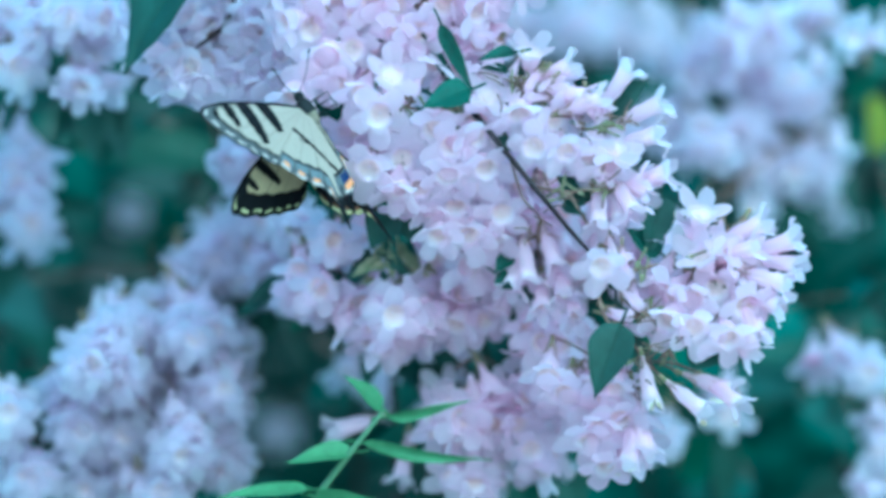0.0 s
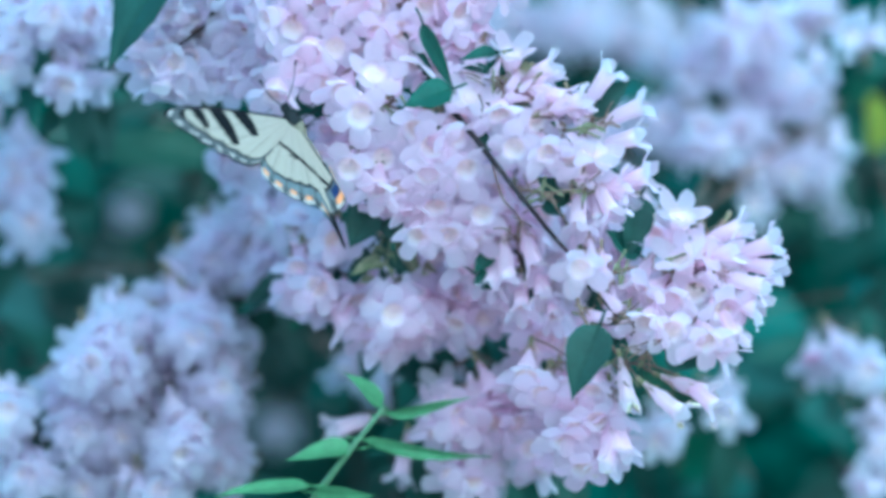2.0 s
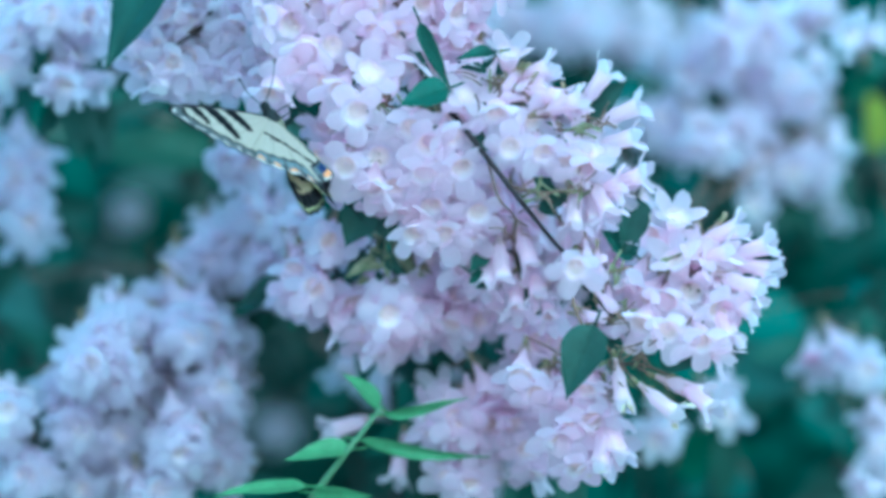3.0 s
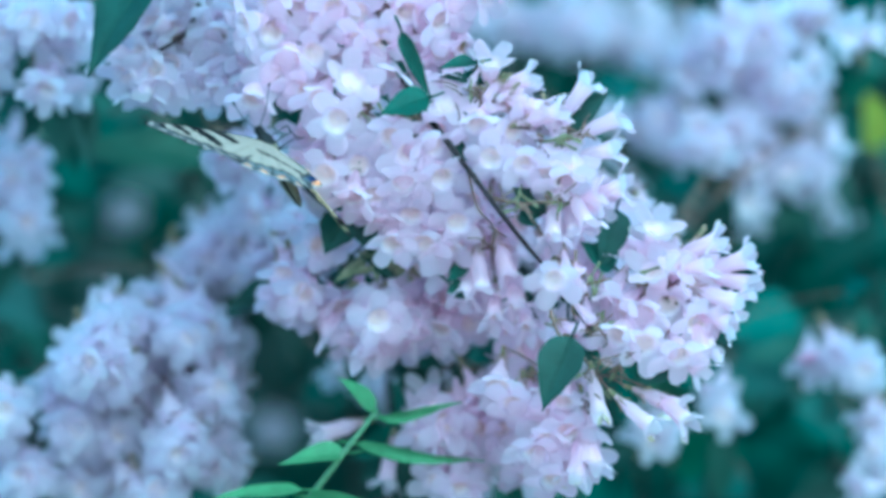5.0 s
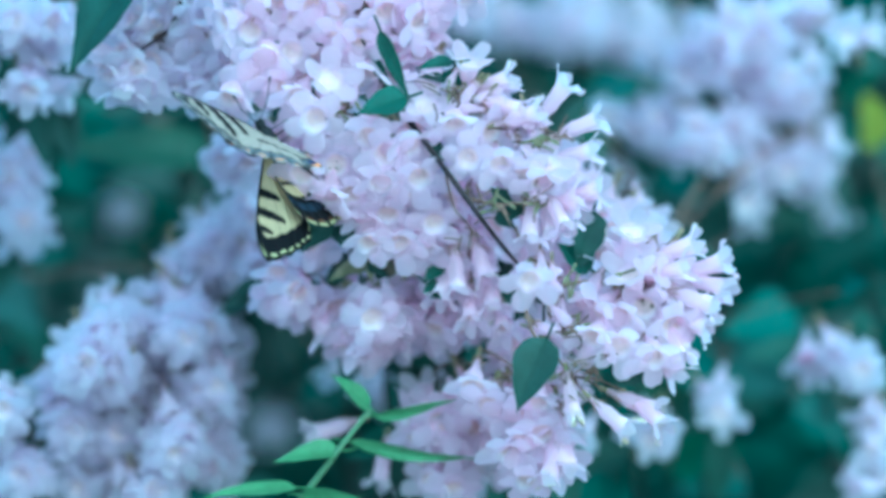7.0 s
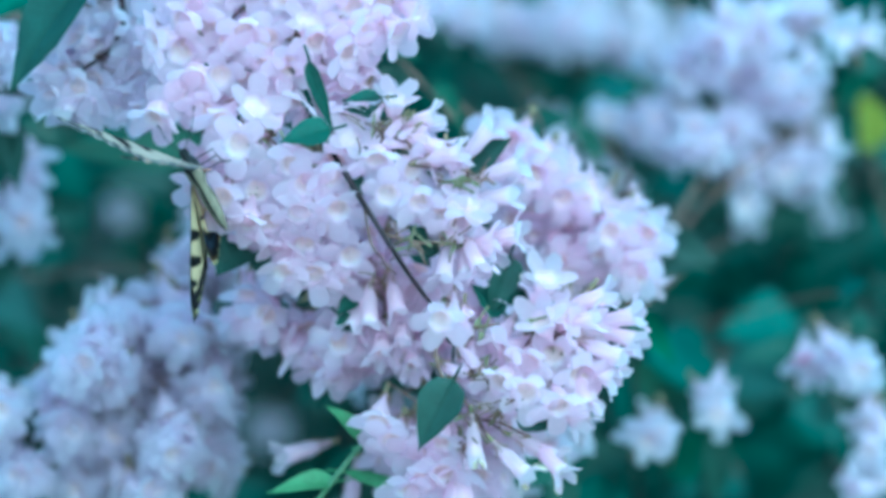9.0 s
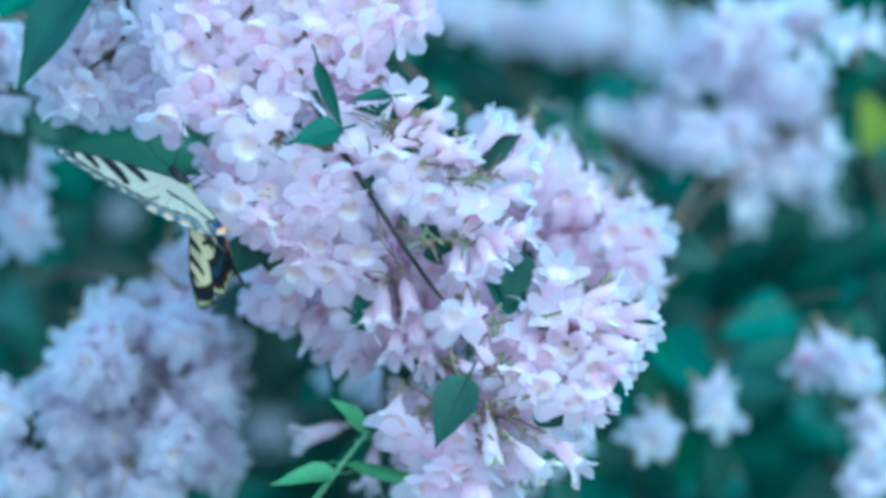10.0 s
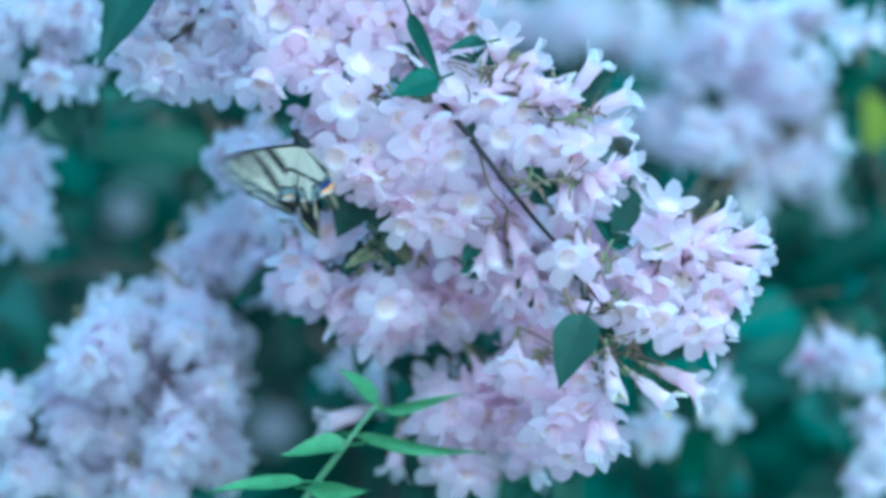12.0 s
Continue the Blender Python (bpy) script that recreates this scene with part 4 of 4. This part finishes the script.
NEAR_HIND = [(0.00, pose(0.0000, 0, 0.0000, -53.4, -8.1, -145.6)), (0.50, pose(0.0000, 0, 0.0000, -47.7, -0.2, -156.4)),
        (1.00, pose(0.0000, 0, 0.0000, -47.2, -0.4, -160.4)), (1.20, pose(0.0000, 0, 0.0000, -49.8, 4.7, -160.9)),
        (1.35, pose(0.0000, 0, 0.0000, -39.2, -14.2, -146.7)), (1.50, pose(0.0000, 0, 0.0000, -32.1, -23.0, -126.3)),
        (1.70, pose(0.0000, 0, 0.0000, -39.6, -20.0, -129.5)), (2.00, pose(0.0000, 0, 0.0000, -57.6, -2.9, -142.5)),
        (2.20, pose(0.0000, 0, 0.0000, -55.6, 3.3, -164.2)), (2.50, pose(0.0000, 0, 0.0000, -22.9, -4.2, -164.7)),
        (2.80, pose(0.0000, 0, 0.0000, -33.8, -5.2, -153.7)), (3.00, pose(0.0000, 0, 0.0000, -36.1, -6.7, -148.0)),
        (4.80, pose(0.0000, 0, 0.0000, -31.2, -19.0, -142.0)), (5.00, pose(0.0000, 0, 0.0000, -25.0, -10.2, -155.4)),
        (5.30, pose(0.0000, 0, 0.0000, -29.8, -21.1, -147.7)), (5.50, pose(0.0000, 0, 0.0000, -42.5, -12.0, -170.3)),
        (5.80, pose(0.0000, 0, 0.0000, -9.2, -18.4, -162.4)), (6.00, pose(0.0000, 0, 0.0000, -19.2, -5.1, -167.0)),
        (6.20, pose(0.0000, 0, 0.0000, -14.5, -9.3, -166.1)), (6.50, pose(0.0000, 0, 0.0000, -10.3, -6.3, -166.5)),
        (6.80, pose(0.0000, 0, 0.0000, -13.6, -10.3, -160.9)), (7.00, pose(0.0000, 0, 0.0000, -17.8, -8.9, -159.1)),
        (7.20, pose(0.0000, 0, 0.0000, -19.1, -4.0, -160.2)), (8.80, pose(0.0000, 0, 0.0000, -12.9, -13.7, -160.5)),
        (9.00, pose(0.0000, 0, 0.0000, -2.3, -8.0, 175.4)), (9.50, pose(0.0000, 0, 0.0000, 0.4, -16.1, 178.7)),
        (9.80, pose(0.0000, 0, 0.0000, -29.7, -18.1, -162.3)), (10.00, pose(0.0000, 0, 0.0000, -29.3, -12.3, -158.6)),
        (10.50, pose(0.0000, 0, 0.0000, -39.1, -15.9, -144.8)), (11.00, pose(0.0000, 0, 0.0000, -21.2, -14.9, -159.2)),
        (11.30, pose(0.0000, 0, 0.0000, -29.6, -4.3, -163.2)), (11.50, pose(0.0000, 0, 0.0000, -28.6, 4.7, -174.4)),
        (11.70, pose(0.0000, 0, 0.0000, -40.7, 12.5, 178.6)), (11.90, pose(0.0000, 0, 0.0000, -33.4, 14.3, 178.4)),
        (12.00, pose(0.0000, 0, 0.0000, -33.0, 8.8, 175.7))]
FAR_FORE = [(0.00, pose(0.0000, 0.004, -0.0000, -92.6, 45.8, -135.3)), (0.50, pose(0.0000, 0.004, -0.0000, -89.0, 56.6, -124.0)), (1.00, pose(0.0000,
        0.004, -0.0000, -90.5, 57.3, -128.6)), (1.20, pose(0.0000, 0.004, -0.0000, -77.4, 71.9, -128.3)), (1.35, pose(0.0000, 0.004, -0.0000, -32.7,
        22.3, -117.8)), (1.50, pose(0.0000, 0.004, -0.0000, -39.1, -22.1, -127.7)), (1.70, pose(0.0000, 0.004, -0.0000, -57.5, 0.1, -100.8)), (2.00,
        pose(0.0000, 0.004, -0.0000, -50.1, -2.0, -148.2)), (2.20, pose(0.0000, 0.004, -0.0000, -39.7, 19.6, -165.4)), (2.50, pose(0.0000, 0.004,
        -0.0000, -24.9, -0.4, -148.2)), (2.80, pose(0.0000, 0.004, -0.0000, -38.2, 1.9, -134.4)), (3.00, pose(0.0000, 0.004, -0.0000, -43.9, 41.0,
        -71.4)), (4.80, pose(0.0030, 0.004, -0.0070, -35.9, 25.9, -85.0)), (5.00, pose(0.0070, 0.004, -0.0070, -42.6, 26.5, -63.9)), (5.30,
        pose(0.0044, 0.004, -0.0070, -50.5, 17.9, -83.0)), (5.50, pose(0.0010, 0.004, -0.0090, -88.8, 49.1, -92.6)), (5.80, pose(0.0010, 0.004,
        -0.0044, -41.5, 44.2, -79.8)), (6.00, pose(0.0030, 0.004, -0.0090, -39.1, 38.9, -69.0)), (6.20, pose(0.0016, 0.004, -0.0076, -29.6, 45.2,
        -65.7)), (6.50, pose(0.0010, 0.004, -0.0072, -28.3, 43.7, -69.6)), (6.80, pose(0.0000, 0.004, -0.0064, -37.8, 48.0, -85.7)), (7.00,
        pose(-0.0010, 0.004, -0.0064, -43.7, 46.8, -87.9)), (7.20, pose(-0.0016, 0.004, -0.0076, -34.0, 46.4, -85.5)), (8.80, pose(-0.0010, 0.004,
        -0.0024, -141.4, 77.9, -159.3)), (9.00, pose(0.0000, 0.004, -0.0050, -68.3, 82.6, -78.8)), (9.50, pose(-0.0006, 0.004, -0.0056, 24.8, 82.5,
        17.4)), (9.80, pose(0.0004, 0.004, -0.0056, -175.7, 78.3, 162.3)), (10.00, pose(0.0030, 0.004, -0.0084, -66.7, 42.3, -83.5)), (10.50,
        pose(0.0060, 0.004, -0.0076, -75.5, 35.7, -100.8)), (11.00, pose(0.0064, 0.004, -0.0076, -39.0, 24.0, -79.6)), (11.30, pose(0.0050, 0.004,
        -0.0076, -54.7, 27.7, -76.0)), (11.50, pose(0.0050, 0.004, -0.0076, -58.7, 28.0, -76.1)), (11.70, pose(0.0050, 0.004, -0.0076, -43.4, 27.2,
        -61.4)), (11.90, pose(0.0050, 0.004, -0.0076, -49.6, 31.4, -66.9)), (12.00, pose(0.0000, 0.004, -0.0000, -73.9, 30.6, -89.5))]
FAR_HIND = [(0.00, pose(0.0020, 0.004, -0.0060, -62.7, 18.1, -115.6)), (0.50, pose(0.0020, 0.004, -0.0060, -56.1, 20.0, -106.6)),
        (1.00, pose(0.0020, 0.004, -0.0060, -56.3, 18.7, -106.8)), (1.20, pose(0.0020, 0.004, -0.0060, -44.6, 22.3, -103.1)),
        (1.35, pose(0.0000, 0.004, -0.0000, -52.3, -0.1, -110.4)), (1.50, pose(0.0000, 0.004, -0.0000, -40.3, -17.7, -119.1)),
        (1.70, pose(0.0000, 0.004, -0.0000, -47.6, -6.7, -112.0)), (2.00, pose(0.0000, 0.004, -0.0000, -58.1, -2.9, -141.8)),
        (2.20, pose(0.0000, 0.004, -0.0000, -55.6, 3.3, -164.2)), (2.50, pose(0.0000, 0.004, -0.0000, -22.8, -4.2, -164.7)),
        (2.80, pose(0.0000, 0.004, -0.0000, -36.3, -3.4, -151.2)), (3.00, pose(0.0000, 0.004, -0.0000, -50.8, 17.7, -89.5)),
        (4.80, pose(0.0030, 0.004, -0.0070, -42.4, 22.3, -76.7)), (5.00, pose(0.0070, 0.004, -0.0070, -39.3, 32.9, -60.5)),
        (5.30, pose(0.0044, 0.004, -0.0070, -34.4, 41.4, -46.6)), (5.50, pose(0.0010, 0.004, -0.0090, -85.4, 49.4, -89.8)),
        (5.80, pose(0.0010, 0.004, -0.0044, -38.7, 71.2, -62.2)), (6.00, pose(0.0030, 0.004, -0.0090, -25.1, 44.2, -48.9)),
        (6.20, pose(0.0016, 0.004, -0.0076, -31.9, 35.7, -70.0)), (6.50, pose(0.0010, 0.004, -0.0072, -34.6, 24.0, -91.2)),
        (6.80, pose(0.0000, 0.004, -0.0064, -40.7, 29.9, -93.9)), (7.00, pose(-0.0010, 0.004, -0.0064, -42.2, 30.2, -96.9)),
        (7.20, pose(-0.0016, 0.004, -0.0076, -36.0, 29.9, -96.2)), (8.80, pose(-0.0010, 0.004, -0.0024, -94.3, 57.7, -120.1)),
        (9.00, pose(0.0000, 0.004, -0.0050, -70.1, 56.0, -82.7)), (9.50, pose(-0.0006, 0.004, -0.0056, -57.7, 72.0, -69.1)),
        (9.80, pose(0.0004, 0.004, -0.0056, -77.4, 53.6, -95.1)), (10.00, pose(0.0030, 0.004, -0.0084, -68.0, 45.4, -89.6)),
        (10.50, pose(0.0060, 0.004, -0.0076, -74.1, 27.7, -103.3)), (11.00, pose(0.0064, 0.004, -0.0076, -26.5, 45.2, -43.6)),
        (11.30, pose(0.0050, 0.004, -0.0076, -43.6, 49.6, -57.2)), (11.50, pose(0.0050, 0.004, -0.0076, -48.7, 48.6, -60.4)),
        (11.70, pose(0.0050, 0.004, -0.0076, -39.2, 39.9, -58.8)), (11.90, pose(0.0050, 0.004, -0.0076, -39.2, 46.5, -53.0)),
        (12.00, pose(0.0000, 0.004, -0.0000, -79.2, 50.3, -86.5))]


# ---- the butterfly ----
def wing_material(name):
    """Scaled membrane: the pattern of its own colours, a fine grain, a little light through it."""
    m = bpy.data.materials.new(name)
    m.use_nodes = True
    n, l = m.node_tree.nodes, m.node_tree.links
    p = n["Principled BSDF"]
    att = n.new("ShaderNodeVertexColor")
    att.layer_name = "pattern"
    tc, ns = n.new("ShaderNodeTexCoord"), n.new("ShaderNodeTexNoise")
    ns.inputs["Scale"].default_value = 2500
    l.new(tc.outputs["Object"], ns.inputs["Vector"])
    hs = n.new("ShaderNodeHueSaturation")
    mr = n.new("ShaderNodeMapRange")
    mr.inputs["To Min"].default_value, mr.inputs["To Max"].default_value = 0.8, 1.2
    l.new(ns.outputs["Fac"], mr.inputs["Value"])
    l.new(mr.outputs[0], hs.inputs["Value"])
    l.new(att.outputs["Color"], hs.inputs["Color"])
    l.new(hs.outputs["Color"], p.inputs["Base Color"])
    p.inputs["Roughness"].default_value = 0.7
    p.inputs["Specular IOR Level"].default_value = 0.12
    bp = n.new("ShaderNodeBump")
    bp.inputs["Strength"].default_value, bp.inputs["Distance"].default_value = 0.3, 0.0002
    l.new(ns.outputs["Fac"], bp.inputs["Height"])
    l.new(bp.outputs[0], p.inputs["Normal"])
    tr, mx = n.new("ShaderNodeBsdfTranslucent"), n.new("ShaderNodeMixShader")
    mx.inputs["Fac"].default_value = 0.2
    l.new(hs.outputs["Color"], tr.inputs["Color"])
    l.new(p.outputs[0], mx.inputs[1])
    l.new(tr.outputs[0], mx.inputs[2])
    l.new(mx.outputs[0], n["Material Output"].inputs["Surface"])
    return m


WING = wing_material("wing_scales")
BLACK, PALE, YELLOW = (0.006, 0.006, 0.008), (0.40, 0.325, 0.275), (0.53, 0.40, 0.24)
SLATE, ORANGE, BLUE = (0.10, 0.095, 0.10), (0.72, 0.30, 0.13), (0.02, 0.03, 0.10)


def blend(a, b, f):
    f = max(0.0, min(1.0, f))
    return tuple(x + (y - x) * f for x, y in zip(a, b))


def band(x, c, w, soft=0.3):
    """1 inside a stripe of half width w round c, falling to 0 over its soft edge."""
    return max(0.0, min(1.0, (w - abs(x - c)) / (w * soft) + 0.5)) if w > 0 else 0.0


def outline(a, ctrl):
    for (a0, r0), (a1, r1) in zip(ctrl, ctrl[1:]):
        if a <= a1:
            f = (a - a0) / (a1 - a0)
            f = f * f * (3 - 2 * f) * 0.4 + f * 0.6
            return r0 + (r1 - r0) * f
    return ctrl[-1][1]


def wing_mesh(name, ctrl, paint, veins, na=120, nr=70, lift=0.0012):
    """A membrane fanning from its hinge: ctrl gives its reach (mm) at each angle (degrees) from the leading edge."""
    a0, a1 = ctrl[0][0], ctrl[-1][0]
    verts, faces, cols = [], [], []
    for j in range(nr + 1):
        s = j / nr
        for i in range(na + 1):
            a = a0 + (a1 - a0) * i / na
            r = outline(a, ctrl) * (0.02 + 0.98 * s)
            r *= 1 + 0.006 * s * math.cos(radians(a) * 40)
            w = radians(a)
            cup = lift * math.sin(math.pi * s) * math.sin(math.pi * i / na) + 0.0002 * math.cos(w * 46) * s
            verts.append((r * math.cos(w) * 0.001, r * math.sin(w) * 0.001, cup))
            c = paint(a, s, r)
            v = max(band(a, q, 0.34 / max(s, 0.12), 0.8) for q in veins) * (1 if s > 0.42 else 0.35)
            cols.append(blend(c, BLACK, v * 0.30))
    for j in range(nr):
        for i in range(na):
            q = j * (na + 1) + i
            faces.append((q, q + 1, q + na + 2, q + na + 1))
    me = mesh_of(name, verts, faces, [WING])
    layer = me.color_attributes.new("pattern", "FLOAT_COLOR", "POINT")
    layer.data.foreach_set("color", [x for c in cols for x in (*c, 1.0)])
    return me


FORE = [(-8, 6), (-7, 22), (-5, 40), (-2, 48), (0, 51), (2.5, 52), (6, 50), (14, 45.5), (26, 40.5), (36, 37.5), (40, 37), (46, 33), (54, 14)]
HIND = [(36, 10), (42, 28), (50, 33), (58, 35), (66, 36), (76, 36.5), (86, 37.5), (91.6, 39.5), (93, 45), (94.4, 55), (95.2, 56), (96.0, 47), (97.2, 40), (103, 39), (110, 36), (116, 24)]


def lead(r):
    """The angle of the forewing's leading edge at the reach r."""
    for (a0, r0), (a1, r1) in zip(FORE, FORE[1:]):
        if r <= r1:
            return a0 + (a1 - a0) * (r - r0) / (r1 - r0) if r > r0 else a0
        if r1 > 51:
            break
    return 2.5


def stroke(x, y, x0, y0, x1, y1, w):
    """1 on a line of half width w from one point of the wing to another."""
    dx, dy = x1 - x0, y1 - y0
    f = max(0.0, min(1.0, ((x - x0) * dx + (y - y0) * dy) / (dx * dx + dy * dy)))
    return band(math.hypot(x - x0 - f * dx, y - y0 - f * dy), 0.0, w, 0.5)


def fore_paint(ground, edge, dots, rim, bars):
    def paint(a, s, r):
        c = ground
        x = r * math.cos(radians(a))
        y = r * radians(a - lead(r))
        for p, w, reach in ((45, 1.4, 6), (38.5, 2.3, 11), (30.5, 2.9, 19), (21, 3.0, 14)):
            reach *= bars
            if y < reach:
                c = blend(c, BLACK, band(x + 0.16 * y, p, w * bars * (1.05 - (y / reach) ** 2 * 0.6), 0.22))
        c = blend(c, edge, band(s, 1.0, rim, 0.12))
        c = blend(c, BLACK, band(s, 1.0 - rim, 0.014, 0.5))
        c = blend(c, dots, band(s, 0.952, 0.016, 0.5) * band((a + 3) % 6.5, 3.2, 1.9, 0.4))
        c = blend(c, BLACK, band(s, 1.0, 0.020, 0.3))
        c = blend(c, BLACK, band(y, 0.0, 1.1, 0.3))
        return c
    return paint


def hind_paint(ground, edge, dots, dust, rim):
    def paint(a, s, r):
        c = ground
        # the thin band that runs on from the forewing's inner bar to the tail corner, and the cell's end
        x, y = r * math.cos(radians(a)), r * math.sin(radians(a))
        c = blend(c, BLACK, max(stroke(x, y, 12, 9, -7.5, 30, 0.75), stroke(x, y, 7, 17, 1.5, 20, 0.45), stroke(x, y, 1.5, 20, -2.5, 24, 0.4)))
        c = blend(c, BLACK, band(a, 112, 2.0, 0.4) * (1 if s < 0.86 else 0))
        wide = rim + 0.04 + 0.0016 * max(0, a - 40)
        c = blend(c, edge, band(s, 1.0, wide, 0.12))
        c = blend(c, BLACK, band(s, 1.0 - wide, 0.016, 0.4))
        q = (a - 36) % 10.5
        if r < 40.2:
            c = blend(c, dust, band(s, 1.0 - wide * 0.66, 0.05, 0.6) * band(q, 5.2, 4.4, 0.4))
            c = blend(c, ORANGE, band(s, 0.93, 0.018, 0.5) * band(q, 5.2, 2.2, 0.4) * (1 if edge != BLACK else 0.15))
            c = blend(c, dots, band(s, 0.972, 0.017, 0.4) * band(q, 5.2, 3.6, 0.3))
            c = blend(c, BLACK, band(q, 0.0, 0.5, 0.5) * (1 if s > 1.0 - wide * 0.5 else 0))
            c = blend(c, BLACK, band(s, 1.0, 0.012, 0.4))
        c = blend(c, ORANGE, band(a, 107, 3.5, 0.4) * band(s, 0.93, 0.035, 0.4))
        c = blend(c, BLUE, band(a, 106, 4.5, 0.4) * band(s, 0.84, 0.05, 0.4))
        if r > 40.5:
            c = BLACK
        return c
    return paint


VEINS_F, VEINS_H = (13, 26, 39), (55, 70, 85)


def butterfly():
    ob = tagged(new("butterfly"), "pale yellow swallowtail butterfly with black stripes feeding on the flowers", "butterfly")
    ob.location = FLIGHT[0][1].translation
    # body: head up, abdomen hanging down and to the right behind the near wing
    axis = Vector((0.45, 0.32, -0.84)).normalized()
    verts, faces = [], []
    prof = [(-0.006, 0.0008), (-0.0055, 0.0016), (-0.004, 0.0019), (-0.0028, 0.0015), (-0.002, 0.0024), (0.002, 0.0034), (0.006, 0.0032), (0.009, 0.0021), (0.012, 0.0026),
            (0.017, 0.0027), (0.022, 0.0022), (0.026, 0.0013), (0.028, 0.0004)]
    a = axis.cross(Vector((0, 1, 0))).normalized()
    b = axis.cross(a)
    n = 14
    for h, r in prof:
        for k in range(n):
            w = 2 * math.pi * k / n
            verts.append(axis * h + a * (r * math.cos(w)) + b * (r * math.sin(w)))
    idx = []
    for i in range(len(prof) - 1):
        for k in range(n):
            q, w = i * n + k, i * n + (k + 1) % n
            faces.append((q, w, w + n, q + n))
            idx.append(0 if i < 5 or k in (0, 4, 7, 11) else 1)
    dark = material("butterfly_body", (0.015, 0.015, 0.018), 0.8, 0, 0.3, 2000, 0.8)
    stripe = material("butterfly_stripe", (0.24, 0.20, 0.15), 0.8, 0, 0.2, 2000, 0.8)
    part("body", mesh_of("body", verts, faces, [dark, stripe], idx), ob)
    for s in (-1, 1):
        v, f = [], []
        root = axis * -0.0055 + a * (0.0007 * s)
        tip = root - axis * 0.013 + a * (0.006 * s) + Vector((0.004, -0.002, 0))
        tube(v, f, bend([root, (root + tip) / 2 + a * 0.001 * s, tip], 4), 0.00018, 0.00014, 5)
        tube(v, f, [tip, tip + (tip - root) * 0.05, tip + (tip - root) * 0.11], 0.0003, 0.00042, 6)
        part("antenna", mesh_of("antenna", v, f, [dark]), ob)
        for k in range(3):
            v, f = [], []
            q = axis * (-0.001 + 0.0028 * k) + b * 0.002 + a * (0.0015 * s)
            tube(v, f, [q, q + Vector((0.004, 0.003, 0.003)) + a * 0.003 * s, q + Vector((0.009, 0.004, -0.002 + 0.003 * k)) + a * 0.002 * s], 0.0003, 0.00015, 5)
            part("leg", mesh_of("leg", v, f, [dark]), ob)
    wings = []
    for label, ground, edge, dots, dust, rim in (("pale cream wing, underside, with black bars and a slate border", PALE, SLATE, (0.50, 0.42, 0.40), (0.17, 0.18, 0.20), 0.13),
                                            ("yellow wing, upper side, with black bars and border", YELLOW, BLACK, (0.46, 0.41, 0.22), (0.025, 0.035, 0.06), 0.20)):
        fore = part("forewing", wing_mesh("forewing", FORE, fore_paint(ground, edge, dots, rim, 1.0 if ground == PALE else 0.72), VEINS_F), ob, None, label)
        hind = part("hindwing", wing_mesh("hindwing", HIND, hind_paint(ground, edge, dots, dust, 0.10 if ground == PALE else 0.30), VEINS_H), ob, None, label)
        wings += [fore, hind]
    return ob, wings


fly, (near_fore, near_hind, far_fore, far_hind) = butterfly()


def sway(br, rows):
    """Rows: seconds, shift right and up in metres, degrees turned in the picture plane about the branch's foot."""
    walk(br.ob, [(t, Matrix.Translation(br.foot + Vector((dx, 0, dz))) @ pose(0, 0, 0, 0, a, 0)) for t, dx, dz, a in rows])


def motions():
    sway(main, SWAY)
    sway(left, LEFT)
    sway(middle, MIDDLE)
    sway(lower, MIDDLE)
    sway(shoot, SHOOT)
    sway(upper_left, CORNER)
    walk(fly, FLIGHT)
    walk(near_fore, NEAR_FORE)
    walk(near_hind, NEAR_HIND)
    walk(far_fore, FAR_FORE)
    walk(far_hind, FAR_HIND)


motions()
